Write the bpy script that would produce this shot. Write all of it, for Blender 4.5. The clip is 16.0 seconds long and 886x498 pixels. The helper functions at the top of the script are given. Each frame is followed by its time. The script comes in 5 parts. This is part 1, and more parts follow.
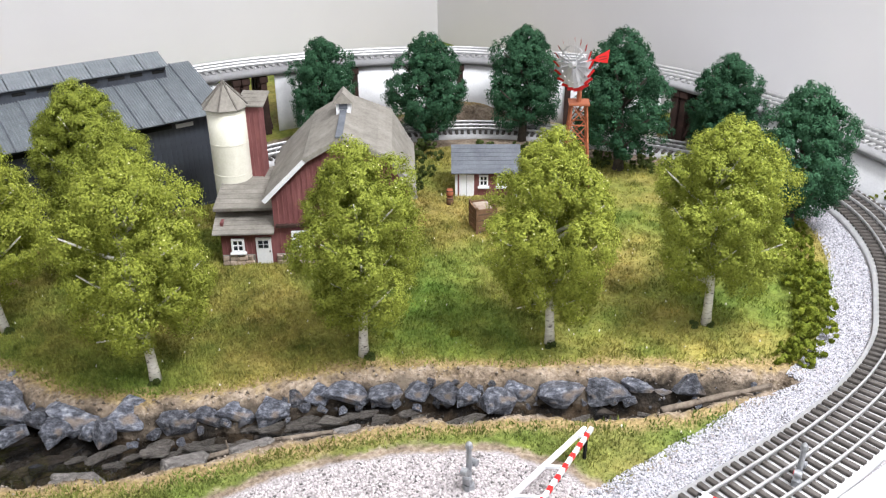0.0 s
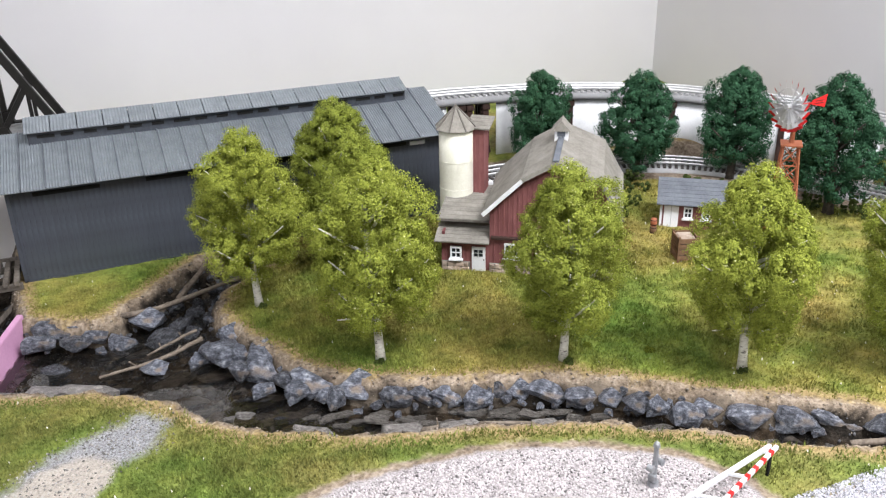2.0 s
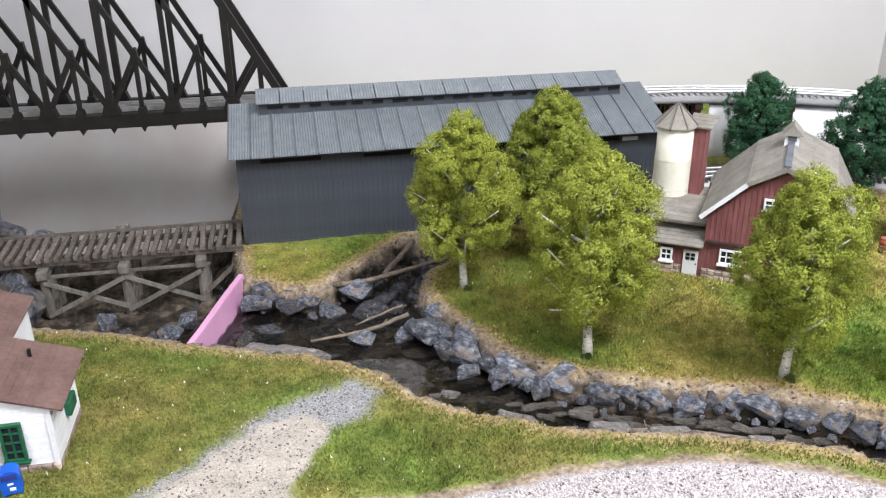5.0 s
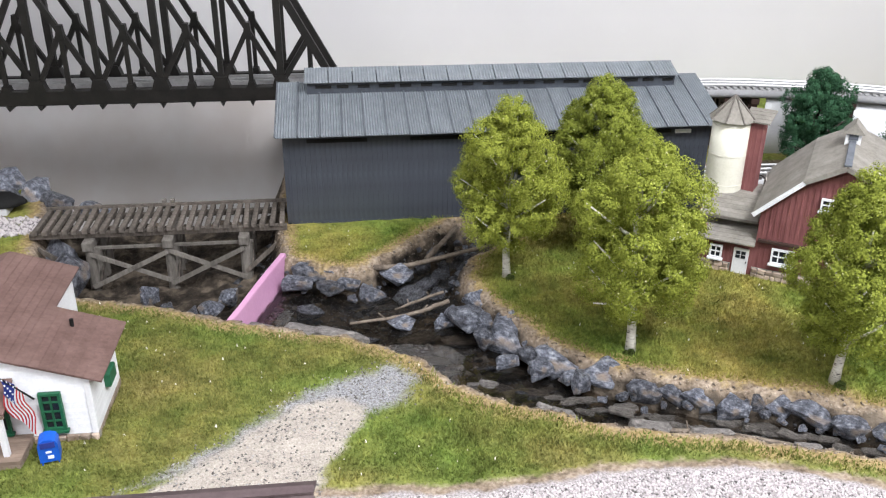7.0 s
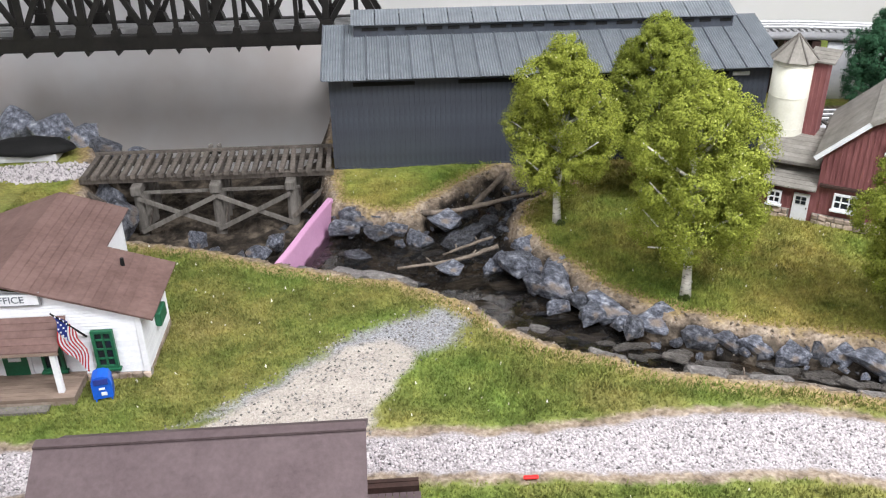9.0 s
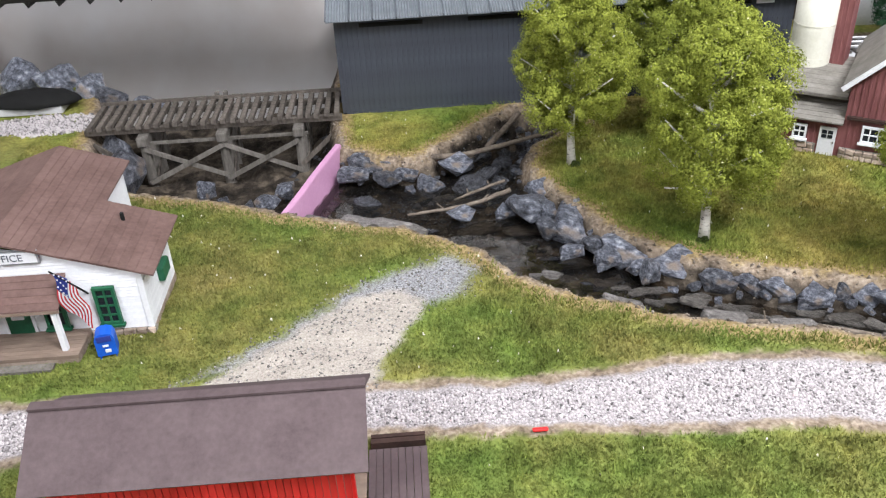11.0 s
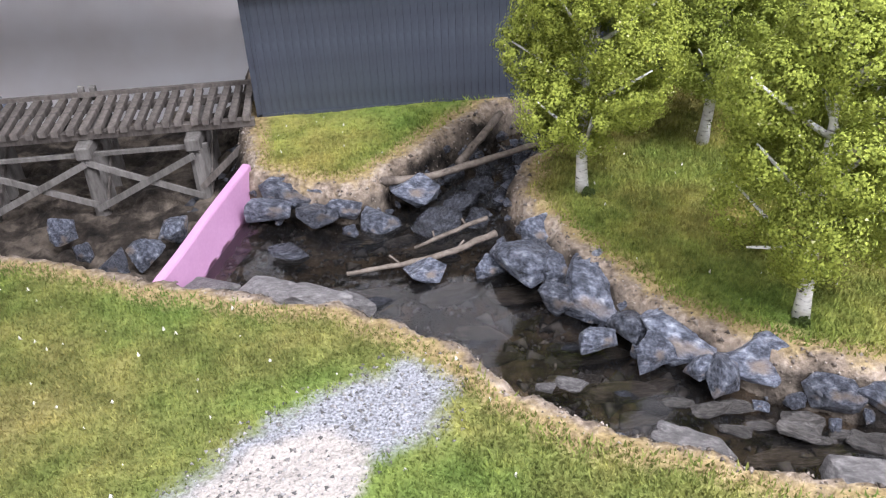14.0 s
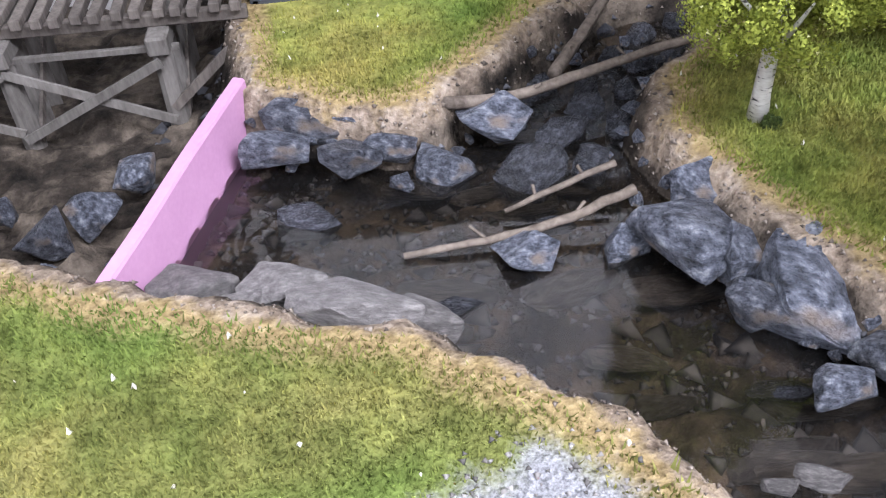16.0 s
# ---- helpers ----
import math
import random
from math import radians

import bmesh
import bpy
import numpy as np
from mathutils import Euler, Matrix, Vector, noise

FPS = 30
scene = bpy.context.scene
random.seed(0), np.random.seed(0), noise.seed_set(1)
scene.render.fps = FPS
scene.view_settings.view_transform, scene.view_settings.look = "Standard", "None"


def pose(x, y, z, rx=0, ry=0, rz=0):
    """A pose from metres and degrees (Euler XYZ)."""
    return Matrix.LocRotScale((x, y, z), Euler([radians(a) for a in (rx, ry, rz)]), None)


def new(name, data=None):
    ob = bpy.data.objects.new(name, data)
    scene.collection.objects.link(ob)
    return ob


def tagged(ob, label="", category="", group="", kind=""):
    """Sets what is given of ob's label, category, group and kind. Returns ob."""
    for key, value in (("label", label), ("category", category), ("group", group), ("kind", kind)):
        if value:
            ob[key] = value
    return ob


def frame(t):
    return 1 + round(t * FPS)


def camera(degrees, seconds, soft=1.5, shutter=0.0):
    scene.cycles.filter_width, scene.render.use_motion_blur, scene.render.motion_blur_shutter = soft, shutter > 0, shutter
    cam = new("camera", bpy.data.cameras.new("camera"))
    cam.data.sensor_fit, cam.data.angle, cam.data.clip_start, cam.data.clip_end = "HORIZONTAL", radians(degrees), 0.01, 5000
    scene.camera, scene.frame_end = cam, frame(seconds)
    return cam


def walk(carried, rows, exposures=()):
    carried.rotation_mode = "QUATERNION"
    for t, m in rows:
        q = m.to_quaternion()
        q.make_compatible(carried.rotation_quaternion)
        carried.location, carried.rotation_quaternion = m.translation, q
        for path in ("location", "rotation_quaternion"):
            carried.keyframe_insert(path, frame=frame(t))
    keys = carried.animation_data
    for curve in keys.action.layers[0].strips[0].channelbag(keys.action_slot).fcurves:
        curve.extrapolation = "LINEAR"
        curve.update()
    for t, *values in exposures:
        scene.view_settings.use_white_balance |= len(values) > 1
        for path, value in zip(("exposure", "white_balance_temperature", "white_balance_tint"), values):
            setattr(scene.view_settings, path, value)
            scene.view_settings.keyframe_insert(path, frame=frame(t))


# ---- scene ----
cam = camera(54.3, 16.0, 1.2)
METRES, EYE, TILT, LEAN, TURN = 0.8, 0.41, 0.0, 0.0, -35.5
ROWS = [
    (0.0, 0.0, 0.0, 0.0, -0.23, -26.39, 0.46),
    (0.5, 0.037, -0.056, 0.0147, 4.88, -25.86, 0.78),
    (1.0, 0.0227, -0.0774, 0.0249, 9.43, -25.02, 1.81),
    (1.5, 0.0033, -0.0886, 0.0211, 11.24, -24.41, 1.61),
    (2.0, -0.011, -0.1, 0.0219, 13.36, -24.09, 1.13),
    (2.5, -0.0299, -0.1083, 0.0221, 15.91, -23.96, 1.34),
    (3.0, -0.0473, -0.1203, 0.0232, 18.24, -23.95, 1.41),
    (3.5, -0.0545, -0.1228, 0.0227, 20.07, -23.83, 1.27),
    (4.0, -0.067, -0.1207, 0.0165, 21.89, -23.96, 1.27),
    (6.5, -0.0829, -0.1102, 0.0067, 27.95, -24.57, -0.57),
    (7.0, -0.0861, -0.105, 0.0039, 28.48, -25.01, -0.45),
    (7.5, -0.0896, -0.1055, -0.0009, 29.04, -25.48, -0.13),
    (8.0, -0.0928, -0.1048, -0.0043, 29.47, -26.14, 0.01),
    (8.5, -0.1039, -0.1058, -0.0097, 30.16, -27.01, 0.14),
    (9.0, -0.0987, -0.102, -0.0191, 31.04, -27.81, 0.53),
    (9.5, -0.1014, -0.0987, -0.0167, 30.89, -28.42, 0.29),
    (10.0, -0.1024, -0.0847, -0.0301, 30.78, -30.47, 1.44),
    (12.5, -0.0962, -0.056, -0.0232, 33.01, -32.02, 2.51),
    (13.0, -0.1813, 0.0583, -0.0591, 31.07, -31.92, 1.77),
    (13.5, -0.2435, 0.1432, -0.1033, 29.38, -32.09, 2.28),
    (14.0, -0.273, 0.2119, -0.1311, 28.98, -33.89, 2.12),
    (14.5, -0.3207, 0.2801, -0.1782, 28.52, -36.83, 2.18),
    (15.0, -0.3711, 0.3415, -0.2154, 28.56, -38.53, 2.13),
    (15.5, -0.4087, 0.3552, -0.2307, 28.4, -39.87, 1.9),
    (16.0, -0.4496, 0.3878, -0.2395, 28.09, -41.25, 1.93),
]
walk(cam, [(t, pose(0, 0, EYE, TILT, LEAN, TURN) @ pose(METRES * x, METRES * y, METRES * z, 90 + pitch, roll, yaw)) for t, x, y, z, yaw, pitch, roll in ROWS],
     exposures=((0.0, 0.0, 6450, 10), (6.5, 0.06, 6400, 10), (12.0, 0.02, 6300, 10), (13.5, 0.32, 6050, 14), (14.5, 0.42, 5900, 16), (16.0, 0.48, 5850, 16)))

# ---- light: a closed train room with three ceiling panels ----
world = bpy.data.worlds.new("room_air")
world.use_nodes = True
world.node_tree.nodes["Background"].inputs[0].default_value = (0.9, 0.95, 1.0, 1)
world.node_tree.nodes["Background"].inputs[1].default_value = 0.03
scene.world = world


def panel_lamp(x, y, z, sx, sy, watts, colour):
    data = bpy.data.lights.new("ceiling_panel", "AREA")
    data.shape, data.size, data.size_y, data.energy, data.color = "RECTANGLE", sx, sy, watts, colour
    ob = new("ceiling_panel", data)
    ob.location = (x, y, z)
    return ob


panel_lamp(0.62, -0.30, 1.45, 0.74, 0.5, 50.0, (0.98, 0.98, 1.0))
panel_lamp(-0.15, 0.25, 1.45, 1.3, 0.3, 10.0, (0.98, 0.98, 1.0))
panel_lamp(-1.3, -0.9, 1.45, 1.0, 0.6, 35.0, (0.97, 0.98, 1.0))

# ---- small library; plan numbers are in decimetres, the world in metres ----
S = 0.1
RNG = np.random.default_rng(7)


def mesh_of(bm, mat, smooth=False, name="mesh"):
    me = bpy.data.meshes.new(name)
    for v in bm.verts:
        v.co *= S
    if smooth:
        for f in bm.faces:
            f.smooth = True
    bm.to_mesh(me)
    bm.free()
    if mat:
        me.materials.append(mat)
    return me


def part(name, bm, mat, parent=None, label="", smooth=False):
    ob = new(name, mesh_of(bm, mat, smooth, name))
    ob.parent = parent
    return tagged(ob, label)


def place(name, me, parent, x=0, y=0, z=0, rx=0, ry=0, rz=0, scale=None):
    ob = new(name, me)
    ob.parent = parent
    ob.matrix_basis = pose(x * S, y * S, z * S, rx, ry, rz) @ Matrix.Diagonal((*(scale or (1, 1, 1)), 1))
    return ob


def thing(name, x, y, z, rz=0, label="", category="", group="", kind=""):
    ob = new(name)
    ob.empty_display_size = 0.01
    ob.matrix_basis = pose(x * S, y * S, z * S, 0, 0, rz)
    return tagged(ob, label, category, group, kind)


def box(bm, x0, y0, z0, x1, y1, z1, bevel=0.0, m=None):
    g = bmesh.ops.create_cube(bm, size=1)["verts"]
    for v in g:
        v.co = Vector((x0 + (v.co.x + .5) * (x1 - x0), y0 + (v.co.y + .5) * (y1 - y0), z0 + (v.co.z + .5) * (z1 - z0)))
    if bevel:
        edges = list({e for v in g for e in v.link_edges})
        g = list({v for f in bmesh.ops.bevel(bm, geom=edges, offset=bevel, segments=1, affect="EDGES")["faces"] for v in f.verts} | {v for v in g if v.is_valid})
    if m is not None:
        bmesh.ops.transform(bm, matrix=m, verts=g)
    return bm


def beam(bm, a, b, w, h=None):
    """A square bar from a to b."""
    a, b = Vector(a), Vector(b)
    d = b - a
    q = d.to_track_quat("X", "Z").to_matrix().to_4x4()
    h = h or w
    return box(bm, 0, -w / 2, -h / 2, d.length, w / 2, h / 2, 0, Matrix.Translation(a) @ q)


def tube(bm, pts, radii, seg=7, cap=True):
    rings = []
    n = len(pts)
    pts = [Vector(p) for p in pts]
    for i, p in enumerate(pts):
        d = (pts[min(i + 1, n - 1)] - pts[max(i - 1, 0)]).normalized()
        q = d.to_track_quat("Z", "X").to_matrix()
        rings.append([bm.verts.new(p + q @ Vector((math.cos(k * math.tau / seg), math.sin(k * math.tau / seg), 0)) * radii[i]) for k in range(seg)])
    for a, b in zip(rings, rings[1:]):
        for k in range(seg):
            bm.faces.new((a[k], a[(k + 1) % seg], b[(k + 1) % seg], b[k]))
    if cap:
        bm.faces.new(rings[0][::-1])
        bm.faces.new(rings[-1])
    return bm


def poly_prism(bm, pts, a, b, axis="z"):
    """Extrudes a flat outline between two levels of an axis."""
    def put(p, t):
        return {"z": (p[0], p[1], t), "y": (p[0], t, p[1]), "x": (t, p[0], p[1])}[axis]
    lo = [bm.verts.new(put(p, a)) for p in pts]
    hi = [bm.verts.new(put(p, b)) for p in pts]
    n = len(pts)
    bm.faces.new(lo[::-1])
    bm.faces.new(hi)
    for i in range(n):
        bm.faces.new((lo[i], lo[(i + 1) % n], hi[(i + 1) % n], hi[i]))
    bmesh.ops.recalc_face_normals(bm, faces=bm.faces)
    return bm


def B():
    return bmesh.new()


def raw_mesh(name, verts, faces, mat, smooth=False):
    """A mesh from arrays: verts n x 3 in decimetres, faces m x k."""
    me = bpy.data.meshes.new(name)
    verts = np.asarray(verts, np.float32) * S
    faces = np.asarray(faces, np.int32)
    k = faces.shape[1]
    me.vertices.add(len(verts))
    me.vertices.foreach_set("co", verts.ravel())
    me.loops.add(faces.size)
    me.loops.foreach_set("vertex_index", faces.ravel())
    me.polygons.add(len(faces))
    me.polygons.foreach_set("loop_start", np.arange(len(faces), dtype=np.int32) * k)
    if smooth:
        me.polygons.foreach_set("use_smooth", np.ones(len(faces), bool))
    me.update(calc_edges=True)
    me.materials.append(mat)
    return me


def glide(pts, step):
    """Catmull-Rom through the points, resampled at an even step."""
    p = np.array(pts, float)
    p = np.vstack([2 * p[0] - p[1], p, 2 * p[-1] - p[-2]])
    out = []
    for i in range(1, len(p) - 2):
        for t in np.linspace(0, 1, 24, endpoint=False):
            a, b, c, d = p[i - 1:i + 3]
            out.append(.5 * (2 * b + (c - a) * t + (2 * a - 5 * b + 4 * c - d) * t * t + (3 * b - a - 3 * c + d) * t ** 3))
    out.append(p[-2])
    out = np.array(out)
    s = np.r_[0, np.cumsum(np.linalg.norm(np.diff(out, axis=0), axis=1))]
    u = np.linspace(0, s[-1], max(2, int(s[-1] / step) + 1))
    return np.stack([np.interp(u, s, out[:, k]) for k in range(out.shape[1])], 1)


def sdf(px, py, poly):
    """Distance to a closed outline, positive inside."""
    poly = np.array(poly)
    best = np.full(px.shape, 1e9)
    inside = np.zeros(px.shape, bool)
    for (ax, ay), (bx, by) in zip(poly, np.roll(poly, -1, 0)):
        dx, dy = bx - ax, by - ay
        t = np.clip(((px - ax) * dx + (py - ay) * dy) / (dx * dx + dy * dy + 1e-12), 0, 1)
        best = np.minimum(best, np.hypot(px - ax - t * dx, py - ay - t * dy))
        if ay != by:
            inside ^= ((ay > py) != (by > py)) & (px < (bx - ax) * (py - ay) / (by - ay) + ax)
    return np.where(inside, best, -best)


def line_dist(px, py, pts):
    best = np.full(px.shape, 1e9)
    for (ax, ay), (bx, by) in zip(pts[:-1], pts[1:]):
        dx, dy = bx - ax, by - ay
        t = np.clip(((px - ax) * dx + (py - ay) * dy) / (dx * dx + dy * dy + 1e-12), 0, 1)
        best = np.minimum(best, np.hypot(px - ax - t * dx, py - ay - t * dy))
    return best


LATTICE = RNG.random((64, 64))


def vnoise(x, y):
    """Smooth value noise in 0..1 on a lattice of step 1."""
    xi, yi = np.floor(x).astype(int), np.floor(y).astype(int)
    fx, fy = x - xi, y - yi
    fx, fy = fx * fx * (3 - 2 * fx), fy * fy * (3 - 2 * fy)
    g = lambda i, j: LATTICE[i % 64, j % 64]
    return (g(xi, yi) * (1 - fx) + g(xi + 1, yi) * fx) * (1 - fy) + (g(xi, yi + 1) * (1 - fx) + g(xi + 1, yi + 1) * fx) * fy


def smooth(a, b, x):
    t = np.clip((x - a) / (b - a), 0, 1)
    return t * t * (3 - 2 * t)


# ---- materials ----
def material(name):
    m = bpy.data.materials.new(name)
    m.use_nodes = True
    return m, m.node_tree, m.node_tree.nodes["Principled BSDF"]


def node(nt, kind, **values):
    n = nt.nodes.new(kind)
    for key, value in values.items():
        if key.startswith("i_"):
            n.inputs[key[2:].replace("_", " ")].default_value = value
    return n


def noise_node(nt, scale, detail=4.0, rough=.55, vector=None):
    n = node(nt, "ShaderNodeTexNoise", i_Scale=scale, i_Detail=detail, i_Roughness=rough)
    if vector is None:
        vector = nt.nodes.new("ShaderNodeNewGeometry").outputs["Position"]
    nt.links.new(vector, n.inputs["Vector"])
    return n


def object_vector(nt, sx=1, sy=1, sz=1):
    c = nt.nodes.new("ShaderNodeTexCoord")
    mp = nt.nodes.new("ShaderNodeMapping")
    mp.inputs["Scale"].default_value = (sx, sy, sz)
    nt.links.new(c.outputs["Object"], mp.inputs["Vector"])
    return mp.outputs["Vector"]


def ramp(nt, fac, stops):
    r = nt.nodes.new("ShaderNodeValToRGB")
    el = r.color_ramp.elements
    while len(el) < len(stops):
        el.new(.5)
    for e, (p, c) in zip(el, stops):
        e.position, e.color = p, (*c, 1)
    nt.links.new(fac, r.inputs[0])
    return r.outputs[0]


def mix(nt, fac, a, b, blend="MIX"):
    m = nt.nodes.new("ShaderNodeMix")
    m.data_type, m.blend_type = "RGBA", blend
    for sock, val in ((0, fac), (6, a), (7, b)):
        if isinstance(val, (int, float)):
            m.inputs[sock].default_value = val
        elif isinstance(val, tuple):
            m.inputs[sock].default_value = (*val, 1)
        else:
            nt.links.new(val, m.inputs[sock])
    return m.outputs[2]


def maths(nt, op, a, b=0.0, c=0.0):
    m = nt.nodes.new("ShaderNodeMath")
    m.operation = op
    for i, val in enumerate((a, b, c)):
        if isinstance(val, (int, float)):
            m.inputs[i].default_value = val
        else:
            nt.links.new(val, m.inputs[i])
    return m.outputs[0]


def step_mask(nt, value, lo, hi):
    r = nt.nodes.new("ShaderNodeMapRange")
    r.interpolation_type = "SMOOTHSTEP"
    nt.links.new(value, r.inputs[0])
    r.inputs[1].default_value, r.inputs[2].default_value = lo, hi
    return r.outputs[0]


def bump(nt, bsdf, height, strength=.5, distance=.001):
    b = node(nt, "ShaderNodeBump", i_Strength=strength, i_Distance=distance)
    nt.links.new(height, b.inputs["Height"])
    nt.links.new(b.outputs[0], bsdf.inputs["Normal"])


def plain(name, dark, light, scale=60.0, rough=.7, metal=0.0, bumps=.3, fine=400.0, stretch=(1, 1, 1), spread=.06, spec=.3, world=False):
    """Two-scale mottled paint, wood or metal; stretch makes grain; pieces vary a little one by one."""
    m, nt, p = material(name)
    vec = nt.nodes.new("ShaderNodeNewGeometry").outputs["Position"] if world else object_vector(nt, *stretch)
    n1, n2 = noise_node(nt, scale, 5, .6, vec), noise_node(nt, fine, 3, .6, vec)
    f = maths(nt, "ADD", maths(nt, "MULTIPLY", n1.outputs[0], .65), maths(nt, "MULTIPLY", n2.outputs[0], .35))
    col = ramp(nt, f, ((.32, dark), (.68, light)))
    if spread:
        info = nt.nodes.new("ShaderNodeObjectInfo")
        col = mix(nt, 1.0, col, ramp(nt, info.outputs["Random"], ((0, (1 - spread,) * 3), (1, (1 + spread,) * 3))), "MULTIPLY")
    nt.links.new(col, p.inputs["Base Color"])
    p.inputs["Roughness"].default_value, p.inputs["Metallic"].default_value = rough, metal
    p.inputs["Specular IOR Level"].default_value = spec
    bump(nt, p, n2.outputs[0], bumps, .0006)
    return m


def turf_colour(nt):
    pos = nt.nodes.new("ShaderNodeNewGeometry").outputs["Position"]
    n1, n2, n3 = noise_node(nt, 6, 4, .6, pos), noise_node(nt, 38, 5, .65, pos), noise_node(nt, 260, 3, .6, pos)
    base = ramp(nt, n1.outputs[0], ((.30, (.095, .170, .034)), (.44, (.155, .198, .048)), (.57, (.205, .205, .062)), (.72, (.29, .25, .095))))
    # yellower turf across the creek, its colour also brightened for light missing there
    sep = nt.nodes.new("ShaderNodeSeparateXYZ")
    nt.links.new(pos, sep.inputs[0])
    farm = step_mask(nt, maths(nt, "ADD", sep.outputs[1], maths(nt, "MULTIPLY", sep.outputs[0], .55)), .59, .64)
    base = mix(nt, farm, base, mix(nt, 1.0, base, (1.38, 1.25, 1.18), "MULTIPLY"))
    fine = ramp(nt, n2.outputs[0], ((.3, (.52, .56, .48)), (.52, (1, 1, 1)), (.74, (1.38, 1.32, 1.25))))
    col = mix(nt, 1.0, base, fine, "MULTIPLY")
    return mix(nt, .8, col, ramp(nt, n3.outputs[0], ((.3, (.68, .68, .64)), (.65, (1.2, 1.2, 1.18)))), "MULTIPLY"), n2, n3


def ground_material():
    m, nt, p = material("layout_ground")
    pos = nt.nodes.new("ShaderNodeNewGeometry").outputs["Position"]
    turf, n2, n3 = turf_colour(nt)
    edge = noise_node(nt, 45, 5, .7, pos).outputs[0]

    def dist(name, amp):
        a = nt.nodes.new("ShaderNodeAttribute")
        a.attribute_name = name
        return maths(nt, "ADD", a.outputs["Fac"], maths(nt, "MULTIPLY", maths(nt, "SUBTRACT", edge, .5), amp))
    speck = noise_node(nt, 700, 2, .6, pos).outputs[0]
    sand = ramp(nt, maths(nt, "ADD", maths(nt, "MULTIPLY", n3.outputs[0], .5), maths(nt, "MULTIPLY", n2.outputs[0], .5)), ((.34, (.085, .062, .044)), (.5, (.25, .195, .145)), (.66, (.44, .365, .29))))
    straw = ramp(nt, n3.outputs[0], ((.3, (.19, .135, .06)), (.6, (.36, .27, .13)), (.8, (.50, .40, .22))))
    mud = ramp(nt, noise_node(nt, 30, 6, .65, pos).outputs[0], ((.34, (.008, .007, .006)), (.47, (.040, .032, .025)), (.64, (.16, .13, .10))))
    dust = ramp(nt, maths(nt, "ADD", maths(nt, "MULTIPLY", speck, .6), maths(nt, "MULTIPLY", n2.outputs[0], .4)), ((.32, (.12, .105, .095)), (.42, (.33, .295, .26)), (.62, (.48, .435, .385))))
    ash = ramp(nt, speck, ((.35, (.14, .14, .145)), (.5, (.27, .27, .28)), (.68, (.40, .40, .42))))
    stone = ramp(nt, speck, ((.35, (.22, .20, .20)), (.5, (.36, .33, .335)), (.68, (.50, .465, .475))))
    col = turf
    col = mix(nt, step_mask(nt, dist("stream", .26), -.26, -.12), col, straw)
    col = mix(nt, step_mask(nt, dist("dry", .08), .03, .12), col, straw)
    col = mix(nt, step_mask(nt, dist("ashes", .35), -.05, .12), col, ash)
    col = mix(nt, step_mask(nt, dist("path", .22), -.05, .06), col, dust)
    col = mix(nt, step_mask(nt, dist("verge", .22), -.03, .05), col, sand)
    col = mix(nt, step_mask(nt, dist("road", .16), -.03, .03), col, stone)
    col = mix(nt, step_mask(nt, dist("stream", .34), -.10, .0), col, sand)
    col = mix(nt, step_mask(nt, dist("stream", .16), .0, .07), col, mud)
    nt.links.new(col, p.inputs["Base Color"])
    p.inputs["Roughness"].default_value = .9
    p.inputs["Specular IOR Level"].default_value = .15
    bump(nt, p, maths(nt, "ADD", n3.outputs[0], maths(nt, "MULTIPLY", n2.outputs[0], 2.0)), .8, .003)
    return m


def leaf_material(name, dark, light, tip, translucent=.3):
    m, nt, p = material(name)
    g = nt.nodes.new("ShaderNodeNewGeometry")
    col = ramp(nt, g.outputs["Random Per Island"], ((0, dark), (.55, light), (.985, light), (1, tip)))
    info = nt.nodes.new("ShaderNodeObjectInfo")
    col = mix(nt, 1.0, col, ramp(nt, info.outputs["Random"], ((0, (.88, .9, .88)), (1, (1.1, 1.08, 1.05)))), "MULTIPLY")
    nt.links.new(col, p.inputs["Base Color"])
    p.inputs["Roughness"].default_value, p.inputs["Specular IOR Level"].default_value = .75, .2
    t = nt.nodes.new("ShaderNodeBsdfTranslucent")
    nt.links.new(col, t.inputs[0])
    s = nt.nodes.new("ShaderNodeMixShader")
    s.inputs[0].default_value = translucent
    nt.links.new(p.outputs[0], s.inputs[1])
    nt.links.new(t.outputs[0], s.inputs[2])
    nt.links.new(s.outputs[0], nt.nodes["Material Output"].inputs[0])
    return m


def turf_material():
    m, nt, p = material("static_turf")
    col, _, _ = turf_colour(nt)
    g = nt.nodes.new("ShaderNodeNewGeometry")
    col = mix(nt, 1.0, col, ramp(nt, g.outputs["Random Per Island"], ((0, (.78, .8, .72)), (.6, (1.05, 1.05, 1.0)), (1, (1.35, 1.3, 1.25)))), "MULTIPLY")
    nt.links.new(col, p.inputs["Base Color"])
    p.inputs["Roughness"].default_value, p.inputs["Specular IOR Level"].default_value = .85, .15
    return m


def chip_material(name, stops):
    m, nt, p = material(name)
    g = nt.nodes.new("ShaderNodeNewGeometry")
    nt.links.new(ramp(nt, g.outputs["Random Per Island"], stops), p.inputs["Base Color"])
    p.inputs["Roughness"].default_value = .8
    return m


